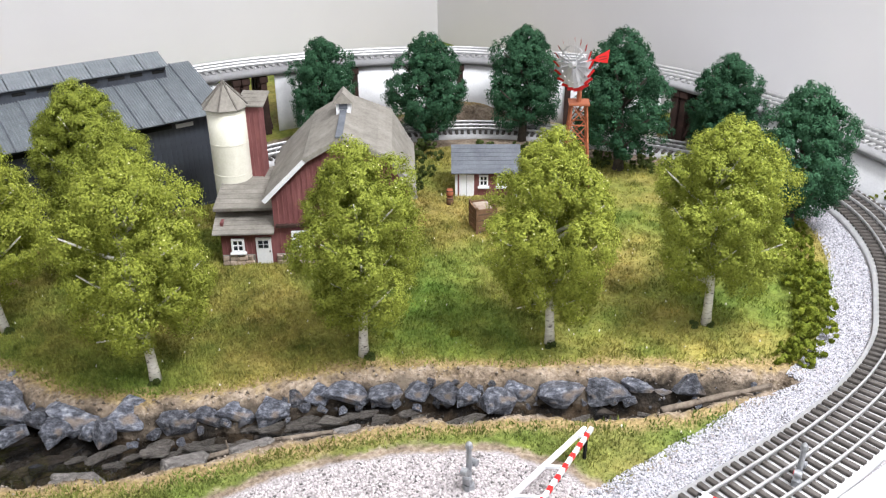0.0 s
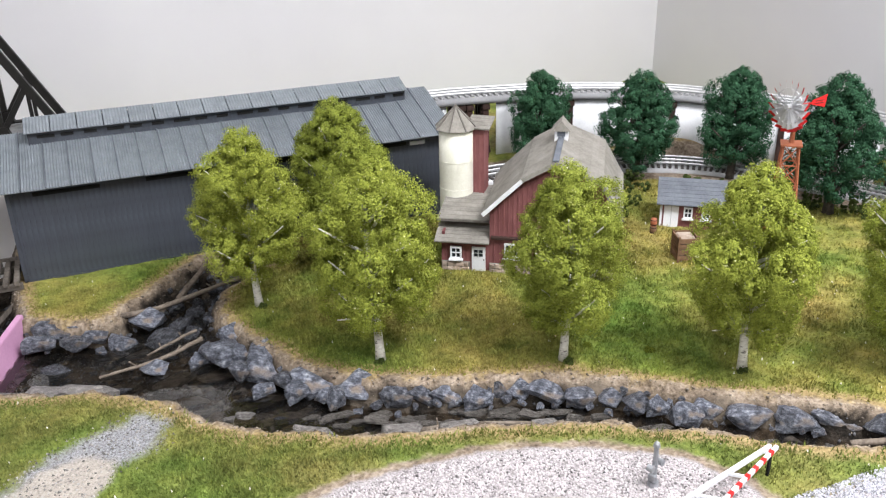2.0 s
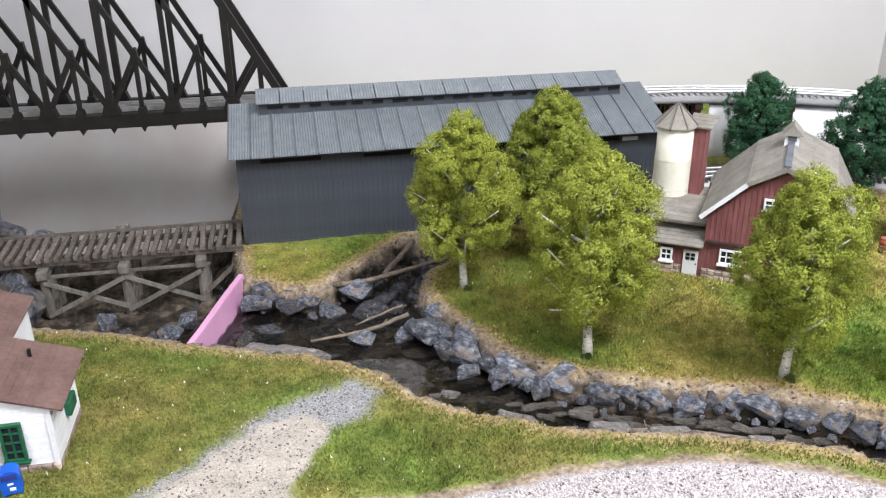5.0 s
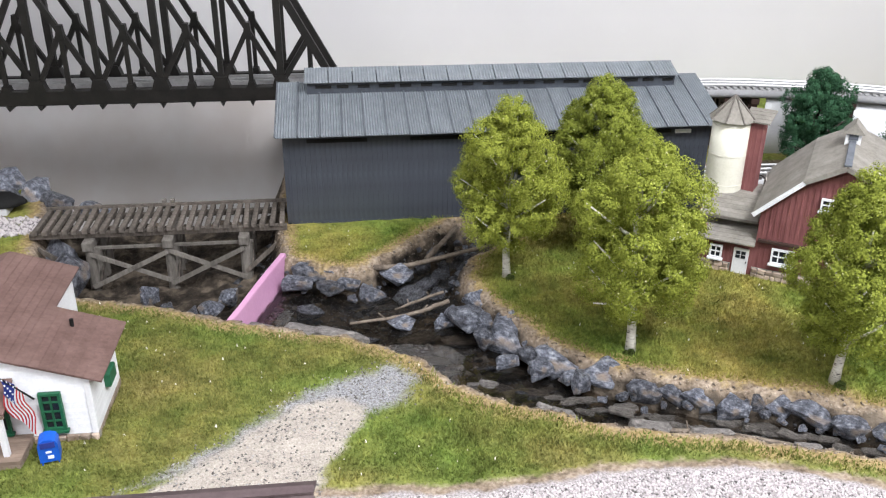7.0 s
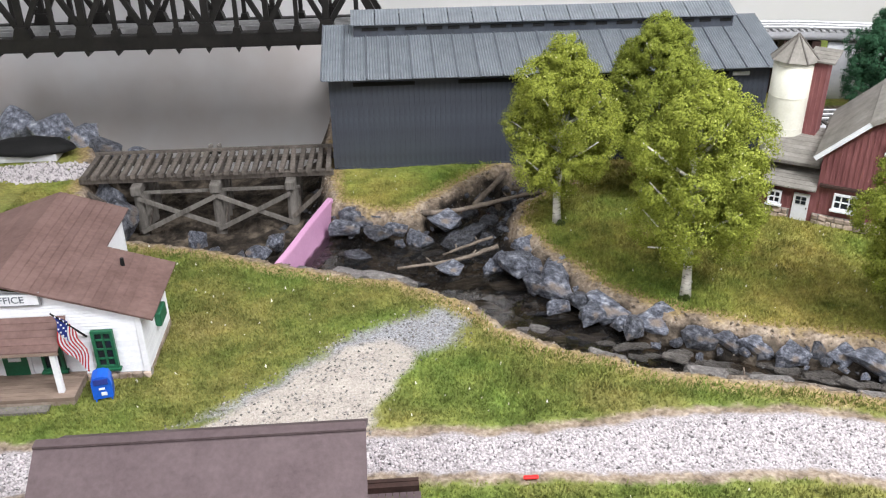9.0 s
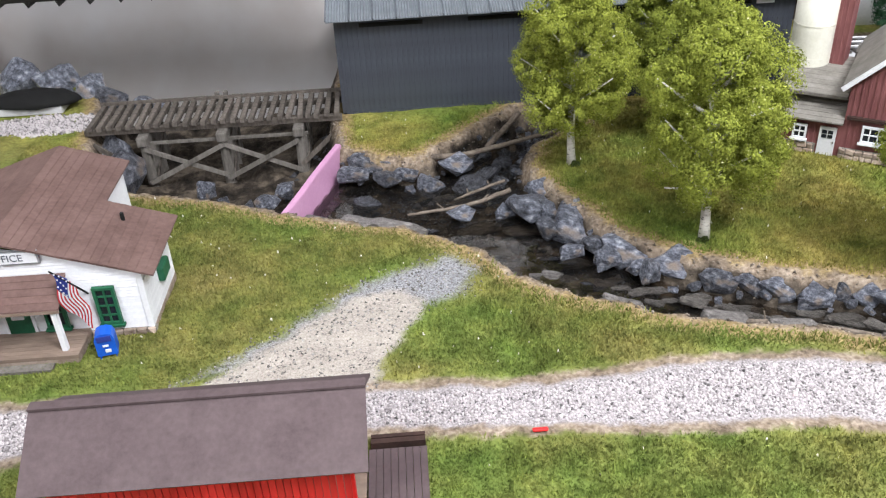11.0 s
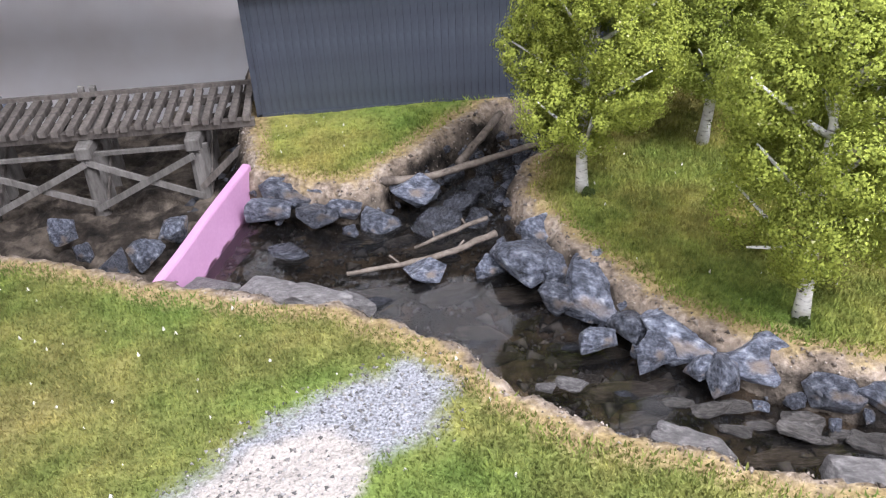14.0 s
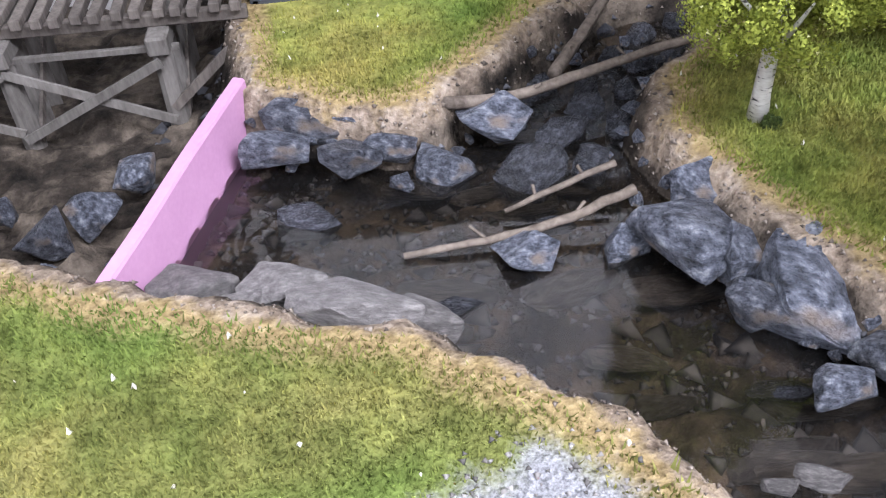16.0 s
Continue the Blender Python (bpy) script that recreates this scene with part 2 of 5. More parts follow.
def rock_material():
    m, nt, p = material("slate_rock")
    vec = object_vector(nt)
    info = nt.nodes.new("ShaderNodeObjectInfo")
    n1, n2, n3 = noise_node(nt, 34, 9, .72, vec), noise_node(nt, 150, 5, .7, vec), noise_node(nt, 9, 3, .5, vec)
    col = ramp(nt, n1.outputs[0], ((.33, (.022, .024, .029)), (.45, (.085, .094, .122)), (.56, (.23, .25, .31)), (.69, (.60, .63, .69))))
    col = mix(nt, step_mask(nt, n3.outputs[0], .56, .70), col, (.30, .24, .19))
    col = mix(nt, 1.0, col, ramp(nt, info.outputs["Random"], ((0, (.5, .48, .46)), (1, (1.3, 1.28, 1.25)))), "MULTIPLY")
    nt.links.new(col, p.inputs["Base Color"])
    nt.links.new(ramp(nt, n2.outputs[0], ((.38, (.20,) * 3), (.62, (.55,) * 3))), p.inputs["Roughness"])
    bump(nt, p, maths(nt, "ADD", n1.outputs[0], maths(nt, "MULTIPLY", n2.outputs[0], .5)), 1.0, .004)
    return m


def stone_variant(name, stops, rough, stretch):
    m, nt, p = material(name)
    vec = object_vector(nt, *stretch)
    info = nt.nodes.new("ShaderNodeObjectInfo")
    n1, n2 = noise_node(nt, 30, 8, .7, vec), noise_node(nt, 140, 4, .7, vec)
    col = mix(nt, 1.0, ramp(nt, n1.outputs[0], stops), ramp(nt, info.outputs["Random"], ((0, (.7, .68, .66)), (1, (1.25, 1.22, 1.2)))), "MULTIPLY")
    nt.links.new(col, p.inputs["Base Color"])
    nt.links.new(ramp(nt, n2.outputs[0], ((.38, (rough * .5,) * 3), (.62, (rough,) * 3))), p.inputs["Roughness"])
    bump(nt, p, maths(nt, "ADD", n1.outputs[0], maths(nt, "MULTIPLY", n2.outputs[0], .5)), 1.0, .003)
    return m


def water_material():
    m, nt, p = material("resin_water")
    nt.nodes.remove(p)
    b = node(nt, "ShaderNodeBump", i_Strength=.35, i_Distance=.001)
    nt.links.new(noise_node(nt, 28, 3, .5).outputs[0], b.inputs["Height"])
    gl, tr, f, s = nt.nodes.new("ShaderNodeBsdfGlossy"), nt.nodes.new("ShaderNodeBsdfTransparent"), nt.nodes.new("ShaderNodeFresnel"), nt.nodes.new("ShaderNodeMixShader")
    gl.inputs["Roughness"].default_value = .025
    tr.inputs[0].default_value = (.84, .77, .68, 1)
    f.inputs[0].default_value = 1.75
    nt.links.new(b.outputs[0], gl.inputs["Normal"])
    nt.links.new(b.outputs[0], f.inputs["Normal"])
    milk, murk = nt.nodes.new("ShaderNodeBsdfDiffuse"), nt.nodes.new("ShaderNodeMixShader")
    milk.inputs[0].default_value = (.27, .255, .24, 1)
    murk.inputs[0].default_value = .02
    nt.links.new(tr.outputs[0], murk.inputs[1])
    nt.links.new(milk.outputs[0], murk.inputs[2])
    nt.links.new(f.outputs[0], s.inputs[0])
    nt.links.new(murk.outputs[0], s.inputs[1])
    nt.links.new(gl.outputs[0], s.inputs[2])
    nt.links.new(s.outputs[0], nt.nodes["Material Output"].inputs[0])
    return m


def birch_bark():
    m, nt, p = material("birch_bark")
    n = noise_node(nt, 420, 3, .6, object_vector(nt, .45, .45, 1.6))
    col = ramp(nt, n.outputs[0], ((.35, (.06, .052, .048)), (.41, (.66, .63, .56)), (.7, (.84, .82, .76))))
    nt.links.new(col, p.inputs["Base Color"])
    p.inputs["Roughness"].default_value = .7
    return m


def wall_material():
    """White plaster with a greyish brown wash low on the long wall, lightened for missing light."""
    m, nt, p = material("painted_wall")
    pos = nt.nodes.new("ShaderNodeNewGeometry").outputs["Position"]
    sep = nt.nodes.new("ShaderNodeSeparateXYZ")
    nt.links.new(pos, sep.inputs[0])
    n1, n2 = noise_node(nt, 2.2, 4, .55, pos), noise_node(nt, 30, 4, .6, pos)
    white = ramp(nt, n1.outputs[0], ((.3, (.66, .65, .67)), (.7, (.73, .72, .735))))
    low = maths(nt, "ADD", sep.outputs[2], maths(nt, "MULTIPLY", maths(nt, "SUBTRACT", n1.outputs[0], .5), .22))
    side = step_mask(nt, sep.outputs[0], .25, -.1)
    band = maths(nt, "MULTIPLY", step_mask(nt, low, .10, -.02), side)
    # warm clouded wash, paler than the plaster to make up for weak light
    wash = ramp(nt, noise_node(nt, 5, 4, .6, pos).outputs[0], ((.35, (.73, .67, .63)), (.65, (.84, .82, .81))))
    nt.links.new(mix(nt, maths(nt, "MULTIPLY", band, .8), white, wash), p.inputs["Base Color"])
    p.inputs["Roughness"].default_value = .8
    bump(nt, p, n2.outputs[0], .1, .001)
    return m


M_GROUND, M_TURF, M_ROCK, M_WATER, M_WALL = ground_material(), turf_material(), rock_material(), water_material(), wall_material()
M_WETROCK = stone_variant("wet_slate", ((.3, (.010, .010, .012)), (.5, (.045, .047, .056)), (.68, (.15, .16, .19))), .35, (1, 1, 1.5))
M_SHALE = stone_variant("brown_shale", ((.3, (.026, .024, .023)), (.5, (.10, .092, .084)), (.68, (.25, .235, .22))), .45, (.8, 1, 2.2))
M_DUSTY = stone_variant("dusty_stone", ((.3, (.085, .078, .074)), (.5, (.20, .19, .185)), (.68, (.38, .36, .345))), .7, (1, 1, 1.5))
M_BARK = birch_bark()
M_BIRCH = leaf_material("birch_leaves", (.15, .185, .028), (.335, .375, .062), (.75, .74, .40), .22)
M_OAK = leaf_material("dark_leaves", (.018, .062, .032), (.050, .135, .070), (.10, .21, .13), .2)
M_BUSH = leaf_material("bush_leaves", (.09, .12, .012), (.21, .25, .03), (.4, .42, .09))
M_SCRUB = leaf_material("scrub_leaves", (.035, .055, .015), (.085, .115, .030), (.15, .17, .06), .2)
M_BROWNBARK = plain("dark_bark", (.035, .03, .025), (.10, .085, .07), 200, .9)
M_CHIP = chip_material("white_ballast", ((0, (.07, .065, .065)), (.15, (.27, .245, .245)), (.4, (.46, .42, .425)), (1, (.60, .555, .56))))
M_GREYCHIP = chip_material("grey_ballast", ((0, (.08, .08, .09)), (.3, (.29, .29, .32)), (1, (.56, .555, .60))))
M_PEBBLE = chip_material("mixed_pebbles", ((0, (.07, .065, .06)), (.5, (.20, .185, .17)), (1, (.42, .40, .38))))
M_BANKSTONE = chip_material("bank_gravel", ((0, (.06, .047, .037)), (.5, (.17, .135, .105)), (1, (.33, .28, .23))))
M_CREAM = chip_material("white_flecks", ((0, (.5, .47, .36)), (1, (.8, .78, .7))))
M_TIE = plain("track_tie", (.045, .040, .037), (.12, .108, .10), 150, .85)
M_RAIL = plain("rail_steel", (.50, .50, .51), (.68, .68, .68), 100, .35, .6, .1)
M_BED = plain("grey_roadbed", (.46, .46, .475), (.60, .60, .615), 90, .85)
M_DECK = plain("pale_deck", (.24, .24, .25), (.33, .33, .34), 30, .8)
M_PALE_TIE = plain("pale_tie", (.25, .25, .25), (.40, .40, .40), 80, .8)
M_BRIDGE = plain("black_girder", (.005, .0045, .004), (.016, .014, .012), 60, .55, 0, .2)
M_BENT = plain("stained_bent", (.020, .012, .010), (.065, .035, .028), 60, .8)
M_TRESTLE = plain("weathered_timber", (.055, .045, .038), (.185, .16, .138), 160, .85, 0, .5, 500, (1, 1, .25), .18)
M_GREYWOOD = plain("grey_timber", (.09, .080, .070), (.225, .207, .185), 160, .85, 0, .5, 500, (1, 1, .25), .12)
M_LOG = plain("dry_twig", (.065, .050, .038), (.25, .205, .165), 120, .8)
M_TIN = plain("corrugated_tin", (.17, .19, .21), (.245, .27, .295), 70, .5, .05, .15, 300, (1, 1, 1), .04, .4, True)
M_MILL = plain("mill_boards", (.040, .045, .056), (.075, .084, .102), 16, .27, 0, .05, 300, (1, 1, .3), .03, .5)
M_BLACK = plain("black_paint_and_shade", (.004, .004, .004), (.010, .010, .010), 40, .8)
M_RED = plain("barn_red", (.15, .052, .053), (.27, .11, .106), 120, .8, 0, .4, 400, (1, 1, .2))
M_BARNROOF = plain("weathered_shingle", (.165, .152, .133), (.31, .292, .26), 60, .85, 0, .4, 350, (1, 1, 1), .08)
M_SILO = plain("cream_silo", (.62, .60, .50), (.78, .77, .68), 30, .6)
M_WHITE = plain("white_paint", (.70, .71, .74), (.84, .85, .87), 50, .55)
M_GLASS = plain("dark_pane", (.010, .012, .016), (.035, .04, .05), 40, .12, 0, .02)
M_FIELDSTONE = plain("fieldstone", (.22, .15, .11), (.55, .46, .38), 60, .8, 0, .5, 300, (1, 1, 1), .35)
M_SLATE = plain("grey_shed_roof", (.085, .095, .115), (.16, .175, .20), 60, .7)
M_GREEN = plain("green_trim", (.010, .075, .035), (.022, .13, .065), 60, .5)
M_BROWNROOF = plain("brown_shingle", (.10, .058, .050), (.19, .120, .105), 40, .85, 0, .4, 260, (1, 1, 1), .10)
M_PORCH = plain("porch_boards", (.15, .11, .085), (.28, .21, .165), 60, .75, 0, .3, 300, (.3, 1, 1), .08)
M_BLUE = plain("blue_mailbox", (.010, .075, .42), (.015, .12, .60), 30, .4, 0, .05)
M_FLAGRED = plain("flag_red", (.48, .03, .04), (.62, .06, .07), 40, .7)
M_FLAGBLUE = plain("flag_blue", (.02, .035, .20), (.03, .05, .28), 40, .7)
M_COVER_ROOF = plain("dusty_brown_roof", (.062, .042, .045), (.115, .086, .088), 22, .75, 0, .2, 300)
M_BRIGHTRED = plain("bright_red_boards", (.42, .012, .012), (.66, .035, .032), 60, .6, 0, .3, 300, (1, 1, .2), .16)
M_SCARLET = plain("scarlet", (.55, .015, .015), (.72, .03, .03), 50, .5)
M_RUST = plain("orange_steel", (.28, .085, .04), (.42, .15, .08), 90, .6)
M_SILVER = plain("bright_silver", (.66, .66, .68), (.82, .82, .84), 60, .3, .35, .1)
M_PINK = plain("pink_foam", (.47, .24, .39), (.56, .31, .47), 20, .7, 0, .1)
M_PINKREFLECT = plain("foam_reflection", (.16, .08, .12), (.24, .13, .19), 20, .4, 0, .1)
M_GREYPOST = plain("grey_metal", (.22, .23, .25), (.42, .43, .45), 80, .45, .5)
M_CRATE = plain("brown_crate", (.10, .055, .03), (.24, .14, .08), 90, .8)
M_CEIL = plain("ceiling_white", (.76, .76, .76), (.82, .82, .82), 3, .9)
M_FLOOR = plain("grey_carpet", (.18, .17, .16), (.27, .26, .25), 12, .95)
M_FASCIA = plain("fascia_board", (.10, .08, .06), (.16, .13, .10), 10, .7)

# ---- plan of the layout ----
NEAR_BANK = [(-4.25, 8.4), (-3.92, 7.88), (-3.36, 7.67), (-2.77, 7.43), (-2.19, 7.12), (-1.66, 6.92), (-1.37, 6.82), (-1.05, 6.74), (-.73, 6.5), (-.42, 6.22), (-.19, 5.87),
             (.11, 5.57), (.5, 5.38), (1.06, 5.07), (1.46, 4.95), (1.94, 4.85), (2.45, 4.68), (3.0, 4.42), (3.53, 4.07), (4.2, 3.58), (4.63, 3.37), (5.34, 3.1), (5.7, 3.04)]
FAR_BANK = [(5.72, 3.2), (5.42, 3.42), (4.7, 4.02), (4.36, 4.24), (3.9, 4.58), (3.6, 4.8), (3.05, 5.22), (2.6, 5.39), (2.0, 5.57), (1.46, 5.83), (1.04, 6.1), (.74, 6.46), (.51, 6.9),
            (.32, 7.45), (.2, 7.79), (.34, 8.25), (.62, 8.5), (.95, 8.85), (1.1, 9.38), (.5, 9.38), (.27, 9.28), (-.03, 9.0), (-.47, 8.5), (-.8, 8.17), (-.99, 8.07), (-1.35, 8.22), (-1.69, 8.42),
            (-1.78, 9.1), (-1.8, 9.6), (-1.8, 12.0), (-5.0, 12.0), (-4.75, 10.4), (-4.6, 9.7), (-4.5, 9.0)]
STREAM = NEAR_BANK + FAR_BANK
TRACK = [(2.2, 2.46), (3.2, 2.42), (4.2, 2.40), (5.1, 2.41), (6.0, 2.5), (6.75, 2.7), (7.35, 3.0), (8.3, 3.62), (9.1, 4.5), (9.5, 5.5), (9.35, 6.5), (8.95, 7.45), (8.5, 8.25), (7.9, 9.15), (7.1, 9.8), (6.0, 10.25), (4.9, 10.4), (3.7, 10.38)]
ROAD = [(-7, 4.62), (-3.5, 4.58), (-1.42, 4.52), (-.05, 4.47), (.75, 4.55), (1.39, 4.54), (2.07, 4.44), (2.69, 4.17), (3.2, 3.79), (3.45, 3.3), (3.55, 2.9), (3.5, 2.0), (2.75, 2.0), (2.85, 2.7), (2.6, 3.3), (2.2, 3.72), (1.64, 3.95), (.59, 4.0), (-.11, 4.07), (-1.4, 4.17), (-3.5, 4.12), (-7, 4.1)]
PATH = [(-3.0, 4.4), (-2.5, 4.72), (-2.0, 5.13), (-1.66, 5.5), (-1.35, 5.68), (-1.12, 5.72), (-.92, 5.58), (-.95, 5.35), (-1.08, 5.12), (-1.25, 4.82), (-1.3, 4.4)]
ASHES = [(-2.7, 4.7), (-2.0, 5.27), (-1.5, 5.77), (-1.05, 6.05), (-.67, 6.18), (-.45, 5.98), (-.52, 5.65), (-.8, 5.45), (-1.2, 5.5), (-2.0, 4.9)]
TRACK_LINE = glide(TRACK, .1)


def ground_height(x, y):
    x, y = np.asarray(x, float), np.asarray(y, float)
    z = .05 * (vnoise(x * .8, y * .8) - .5) + .03 * (vnoise(x * 4, y * 4) - .5) + .012 * (vnoise(x * 13, y * 13) - .5)
    d = sdf(x, y, STREAM) + .10 * (vnoise(x * 5 + 9, y * 5) - .5) + .04 * (vnoise(x * 14, y * 14 + 5) - .5)
    depth = .42 + .25 * smooth(-1.75, -2.4, x)
    floor = .12 * (vnoise(x * 3, y * 3) - .5) + .14 * np.abs(vnoise(x * 5 + y * 2, y * 9 - x * 2) - .5) + .05 * (vnoise(x * 16, y * 16) - .5)
    w = smooth(-.02, .20, d)
    z = z * (1 - w) + (-depth + floor) * w
    return z * np.where(line_dist(x, y, TRACK_LINE[::4]) < .4, .3, 1) + hill_height(x, y)


def hill_height(x, y):
    hill = .62 * np.exp(-((x - 8.6) / 1.1) ** 2 - ((y - 10.6) / .7) ** 2) + .5 * np.exp(-((x - 6.9) / 1.2) ** 2 - ((y - 11.6) / .55) ** 2)
    flat = smooth(.35, .6, line_dist(x, y, TRACK_LINE[::4]))
    return hill * flat


def at_ground(x, y):
    return float(ground_height(np.array([x]), np.array([y]))[0])


def build_ground():
    xs, ys = np.arange(-8.0, 10.41, .046), np.arange(1.2, 14.7, .046)
    gx, gy = np.meshgrid(xs, ys)
    px, py = gx.ravel(), gy.ravel()
    z = ground_height(px, py)
    n, w = len(xs), len(ys)
    idx = np.arange(n * w).reshape(w, n)
    f = np.stack([idx[:-1, :-1], idx[:-1, 1:], idx[1:, 1:], idx[1:, :-1]], -1).reshape(-1, 4)
    cx, cy = px[f].mean(1), py[f].mean(1)
    f = f[~((cx < -1.85) & (cy > 11.0))]
    me = raw_mesh("ground", np.stack([px, py, z], 1), f, M_GROUND, True)
    td = line_dist(px, py, TRACK_LINE[::3])
    fields = {"dry": hill_height(px, py), "stream": sdf(px, py, STREAM), "path": sdf(px, py, PATH), "ashes": sdf(px, py, ASHES),
              "road": np.maximum(sdf(px, py, ROAD), np.where(py > 5.6, .30, .62) - td), "verge": np.maximum(sdf(px, py, ROAD) + .1, .66 - td)}
    for name, values in fields.items():
        me.attributes.new(name, "FLOAT", "POINT").data.foreach_set("value", values.astype(np.float32))
    tagged(new("ground", me), "scenic ground of green turf, sandy banks, gravel and mud", "ground", kind="structure")


build_ground()


def scatter(n, x0, x1, y0, y1, keep):
    p = RNG.random((n, 2)) * (x1 - x0, y1 - y0) + (x0, y0)
    return p[keep(p[:, 0], p[:, 1])]


def blades(name, pts, height, width, mat, label, category):
    n = len(pts)
    a, lean = RNG.random(n) * math.tau, RNG.random(n) * .9
    h = height * (.5 + RNG.random(n))
    z = ground_height(pts[:, 0], pts[:, 1]) - .008
    d = np.stack([np.cos(a), np.sin(a)], 1) * (width * (.6 + .8 * RNG.random(n)))[:, None]
    b = RNG.random(n) * math.tau
    tip = np.stack([np.cos(b), np.sin(b)], 1) * (h * lean)[:, None]
    v = np.empty((n, 3, 3))
    v[:, 0, :2], v[:, 1, :2], v[:, 2, :2] = pts - d, pts + d, pts + tip
    v[:, 0, 2], v[:, 1, 2], v[:, 2, 2] = z, z, z + h
    tagged(new(name, raw_mesh(name, v.reshape(-1, 3), np.arange(n * 3).reshape(-1, 3), mat)), label, category, kind="stuff")


def grassy(x, y):
    td = line_dist(x, y, TRACK_LINE[::3])
    r = RNG.random(x.shape) * .12
    return (sdf(x, y, STREAM) < -.05 - r * 1.3) & (sdf(x, y, ROAD) < -.08 - r) & (td > .68) & (sdf(x, y, PATH) < .02 - r) & (sdf(x, y, ASHES) < .08 - 2 * r) & (y < 10.3)


def chips(name, pts, size, mat, label, flat=.7):
    n = len(pts)
    z = ground_height(pts[:, 0], pts[:, 1])
    base = np.array([[1, 0, -.5], [-.5, .87, -.5], [-.5, -.87, -.5], [.1, .1, .8]])
    v = base[None] * (1 + .5 * (RNG.random((n, 4, 3)) - .5)) * (size * (.5 + RNG.random(n)))[:, None, None]
    a = RNG.random(n) * math.tau
    c, s = np.cos(a)[:, None], np.sin(a)[:, None]
    x, y = v[:, :, 0] * c - v[:, :, 1] * s, v[:, :, 0] * s + v[:, :, 1] * c
    v = np.stack([x + pts[:, :1], y + pts[:, 1:], v[:, :, 2] * flat + (z + size * .25)[:, None]], -1)
    f = np.array([[0, 1, 3], [1, 2, 3], [2, 0, 3], [0, 2, 1]])
    f = (f[None] + 4 * np.arange(n)[:, None, None]).reshape(-1, 3)
    tagged(new(name, raw_mesh(name, v.reshape(-1, 3), f, mat)), label, name.replace("_", " "), kind="stuff")


meadow_fade = lambda x, y: grassy(x, y) & (RNG.random(x.shape) > smooth(1.2, 5.0, x) * .8) & (RNG.random(x.shape) > smooth(8.2, 9.6, y))
NEAR_TURF = scatter(700000, -5.2, 6.2, 3.0, 9.6, meadow_fade)
clumped = lambda x, y: grassy(x, y) & (vnoise(x * 8, y * 8) * .6 + vnoise(x * 19 + 5, y * 19) * .4 > .3 + .35 * RNG.random(x.shape))
FAR_TURF = scatter(330000, -.5, 10.2, 2.4, 12.5, clumped)
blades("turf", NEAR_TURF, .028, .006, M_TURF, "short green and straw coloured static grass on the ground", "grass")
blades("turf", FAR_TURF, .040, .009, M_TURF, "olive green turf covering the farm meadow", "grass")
on_road = lambda x, y: (sdf(x, y, ROAD) > .02 + .05 * RNG.random(x.shape)) & (line_dist(x, y, TRACK_LINE[::3]) > .5)
beside_track = lambda x, y: (np.abs(line_dist(x, y, TRACK_LINE[::3]) - .52) < .19) & (sdf(x, y, STREAM) < -.02) & (y < 5.6 + .5 * RNG.random(x.shape))
chips("road_gravel", scatter(75000, -5, 3.6, 2.6, 4.7, on_road), .0145, M_CHIP, "pinkish white crushed stone laid as a road bed")
chips("track_ballast", scatter(420000, 2.2, 10.3, 1.8, 6.2, beside_track), .0115, M_GREYCHIP, "loose white and grey ballast beside the track")
chips("path_pebbles", scatter(2600, -3.2, -.4, 4.3, 6.3, lambda x, y: (sdf(x, y, ASHES) > -.1 * RNG.random(x.shape)) | (sdf(x, y, PATH) > 0)), .013, M_PEBBLE, "dark and pale pebbles strewn on the dirt path")
chips("turf_flecks", scatter(700, -5, 9, 3, 9.5, grassy), .013, M_CREAM, "cream flecks lying on the turf", 1.6)
bank_grit = lambda x, y: np.abs(sdf(x, y, STREAM) - .02) < .12 * RNG.random(x.shape)
chips("bank_grit", scatter(30000, -2.3, 5.8, 3.0, 9.4, bank_grit), .009, chip_material("bank_grit", ((0, (.07, .055, .045)), (.5, (.21, .17, .135)), (1, (.40, .345, .29)))), "sandy grit along the stream banks")

bank_stones = lambda x, y: np.abs(sdf(x, y, STREAM) - .0) < .10 * RNG.random(x.shape)
chips("bank_gravel", scatter(7000, -2.3, 5.8, 3.0, 9.4, bank_stones), .016, M_BANKSTONE, "grey and brown gravel along the stream banks", .8)

M_CREEK = chip_material("creek_rubble", ((0, (.025, .024, .026)), (.5, (.09, .09, .10)), (.85, (.14, .14, .15)), (1, (.21, .205, .205))))
in_creek = lambda x, y: sdf(x, y, STREAM) > .08 + .06 * RNG.random(x.shape)
chips("creek_rubble", scatter(14000, -2.0, 5.7, 3.0, 9.6, in_creek), .024, M_CREEK, "dark wet rubble on the creek bed", .6)
chips("creek_rubble", scatter(1500, -2.4, 5.7, 3.0, 9.6, in_creek), .07, M_CREEK, "flat dark stones on the creek bed", .4)

# ---- water ----
def build_water():
    xs, ys = np.arange(-2.3, 5.9, .07), np.arange(2.9, 9.5, .07)
    gx, gy = np.meshgrid(xs, ys)
    px, py = gx.ravel(), gy.ravel()
    idx = np.arange(len(px)).reshape(gx.shape)
    f = np.stack([idx[:-1, :-1], idx[:-1, 1:], idx[1:, 1:], idx[1:, :-1]], -1).reshape(-1, 4)
    cx, cy = px[f].mean(1), py[f].mean(1)
    f = f[(sdf(cx, cy, STREAM) > .0) & (cx > -2.10 + (cy - 7.2) * .34)]
    z = -.27 + .008 * (vnoise(px * 4, py * 4) - .5)
    tagged(new("water", raw_mesh("water", np.stack([px, py, z], 1), f, M_WATER, True)), "clear brownish resin water in the creek bed", "water", kind="structure")


build_water()

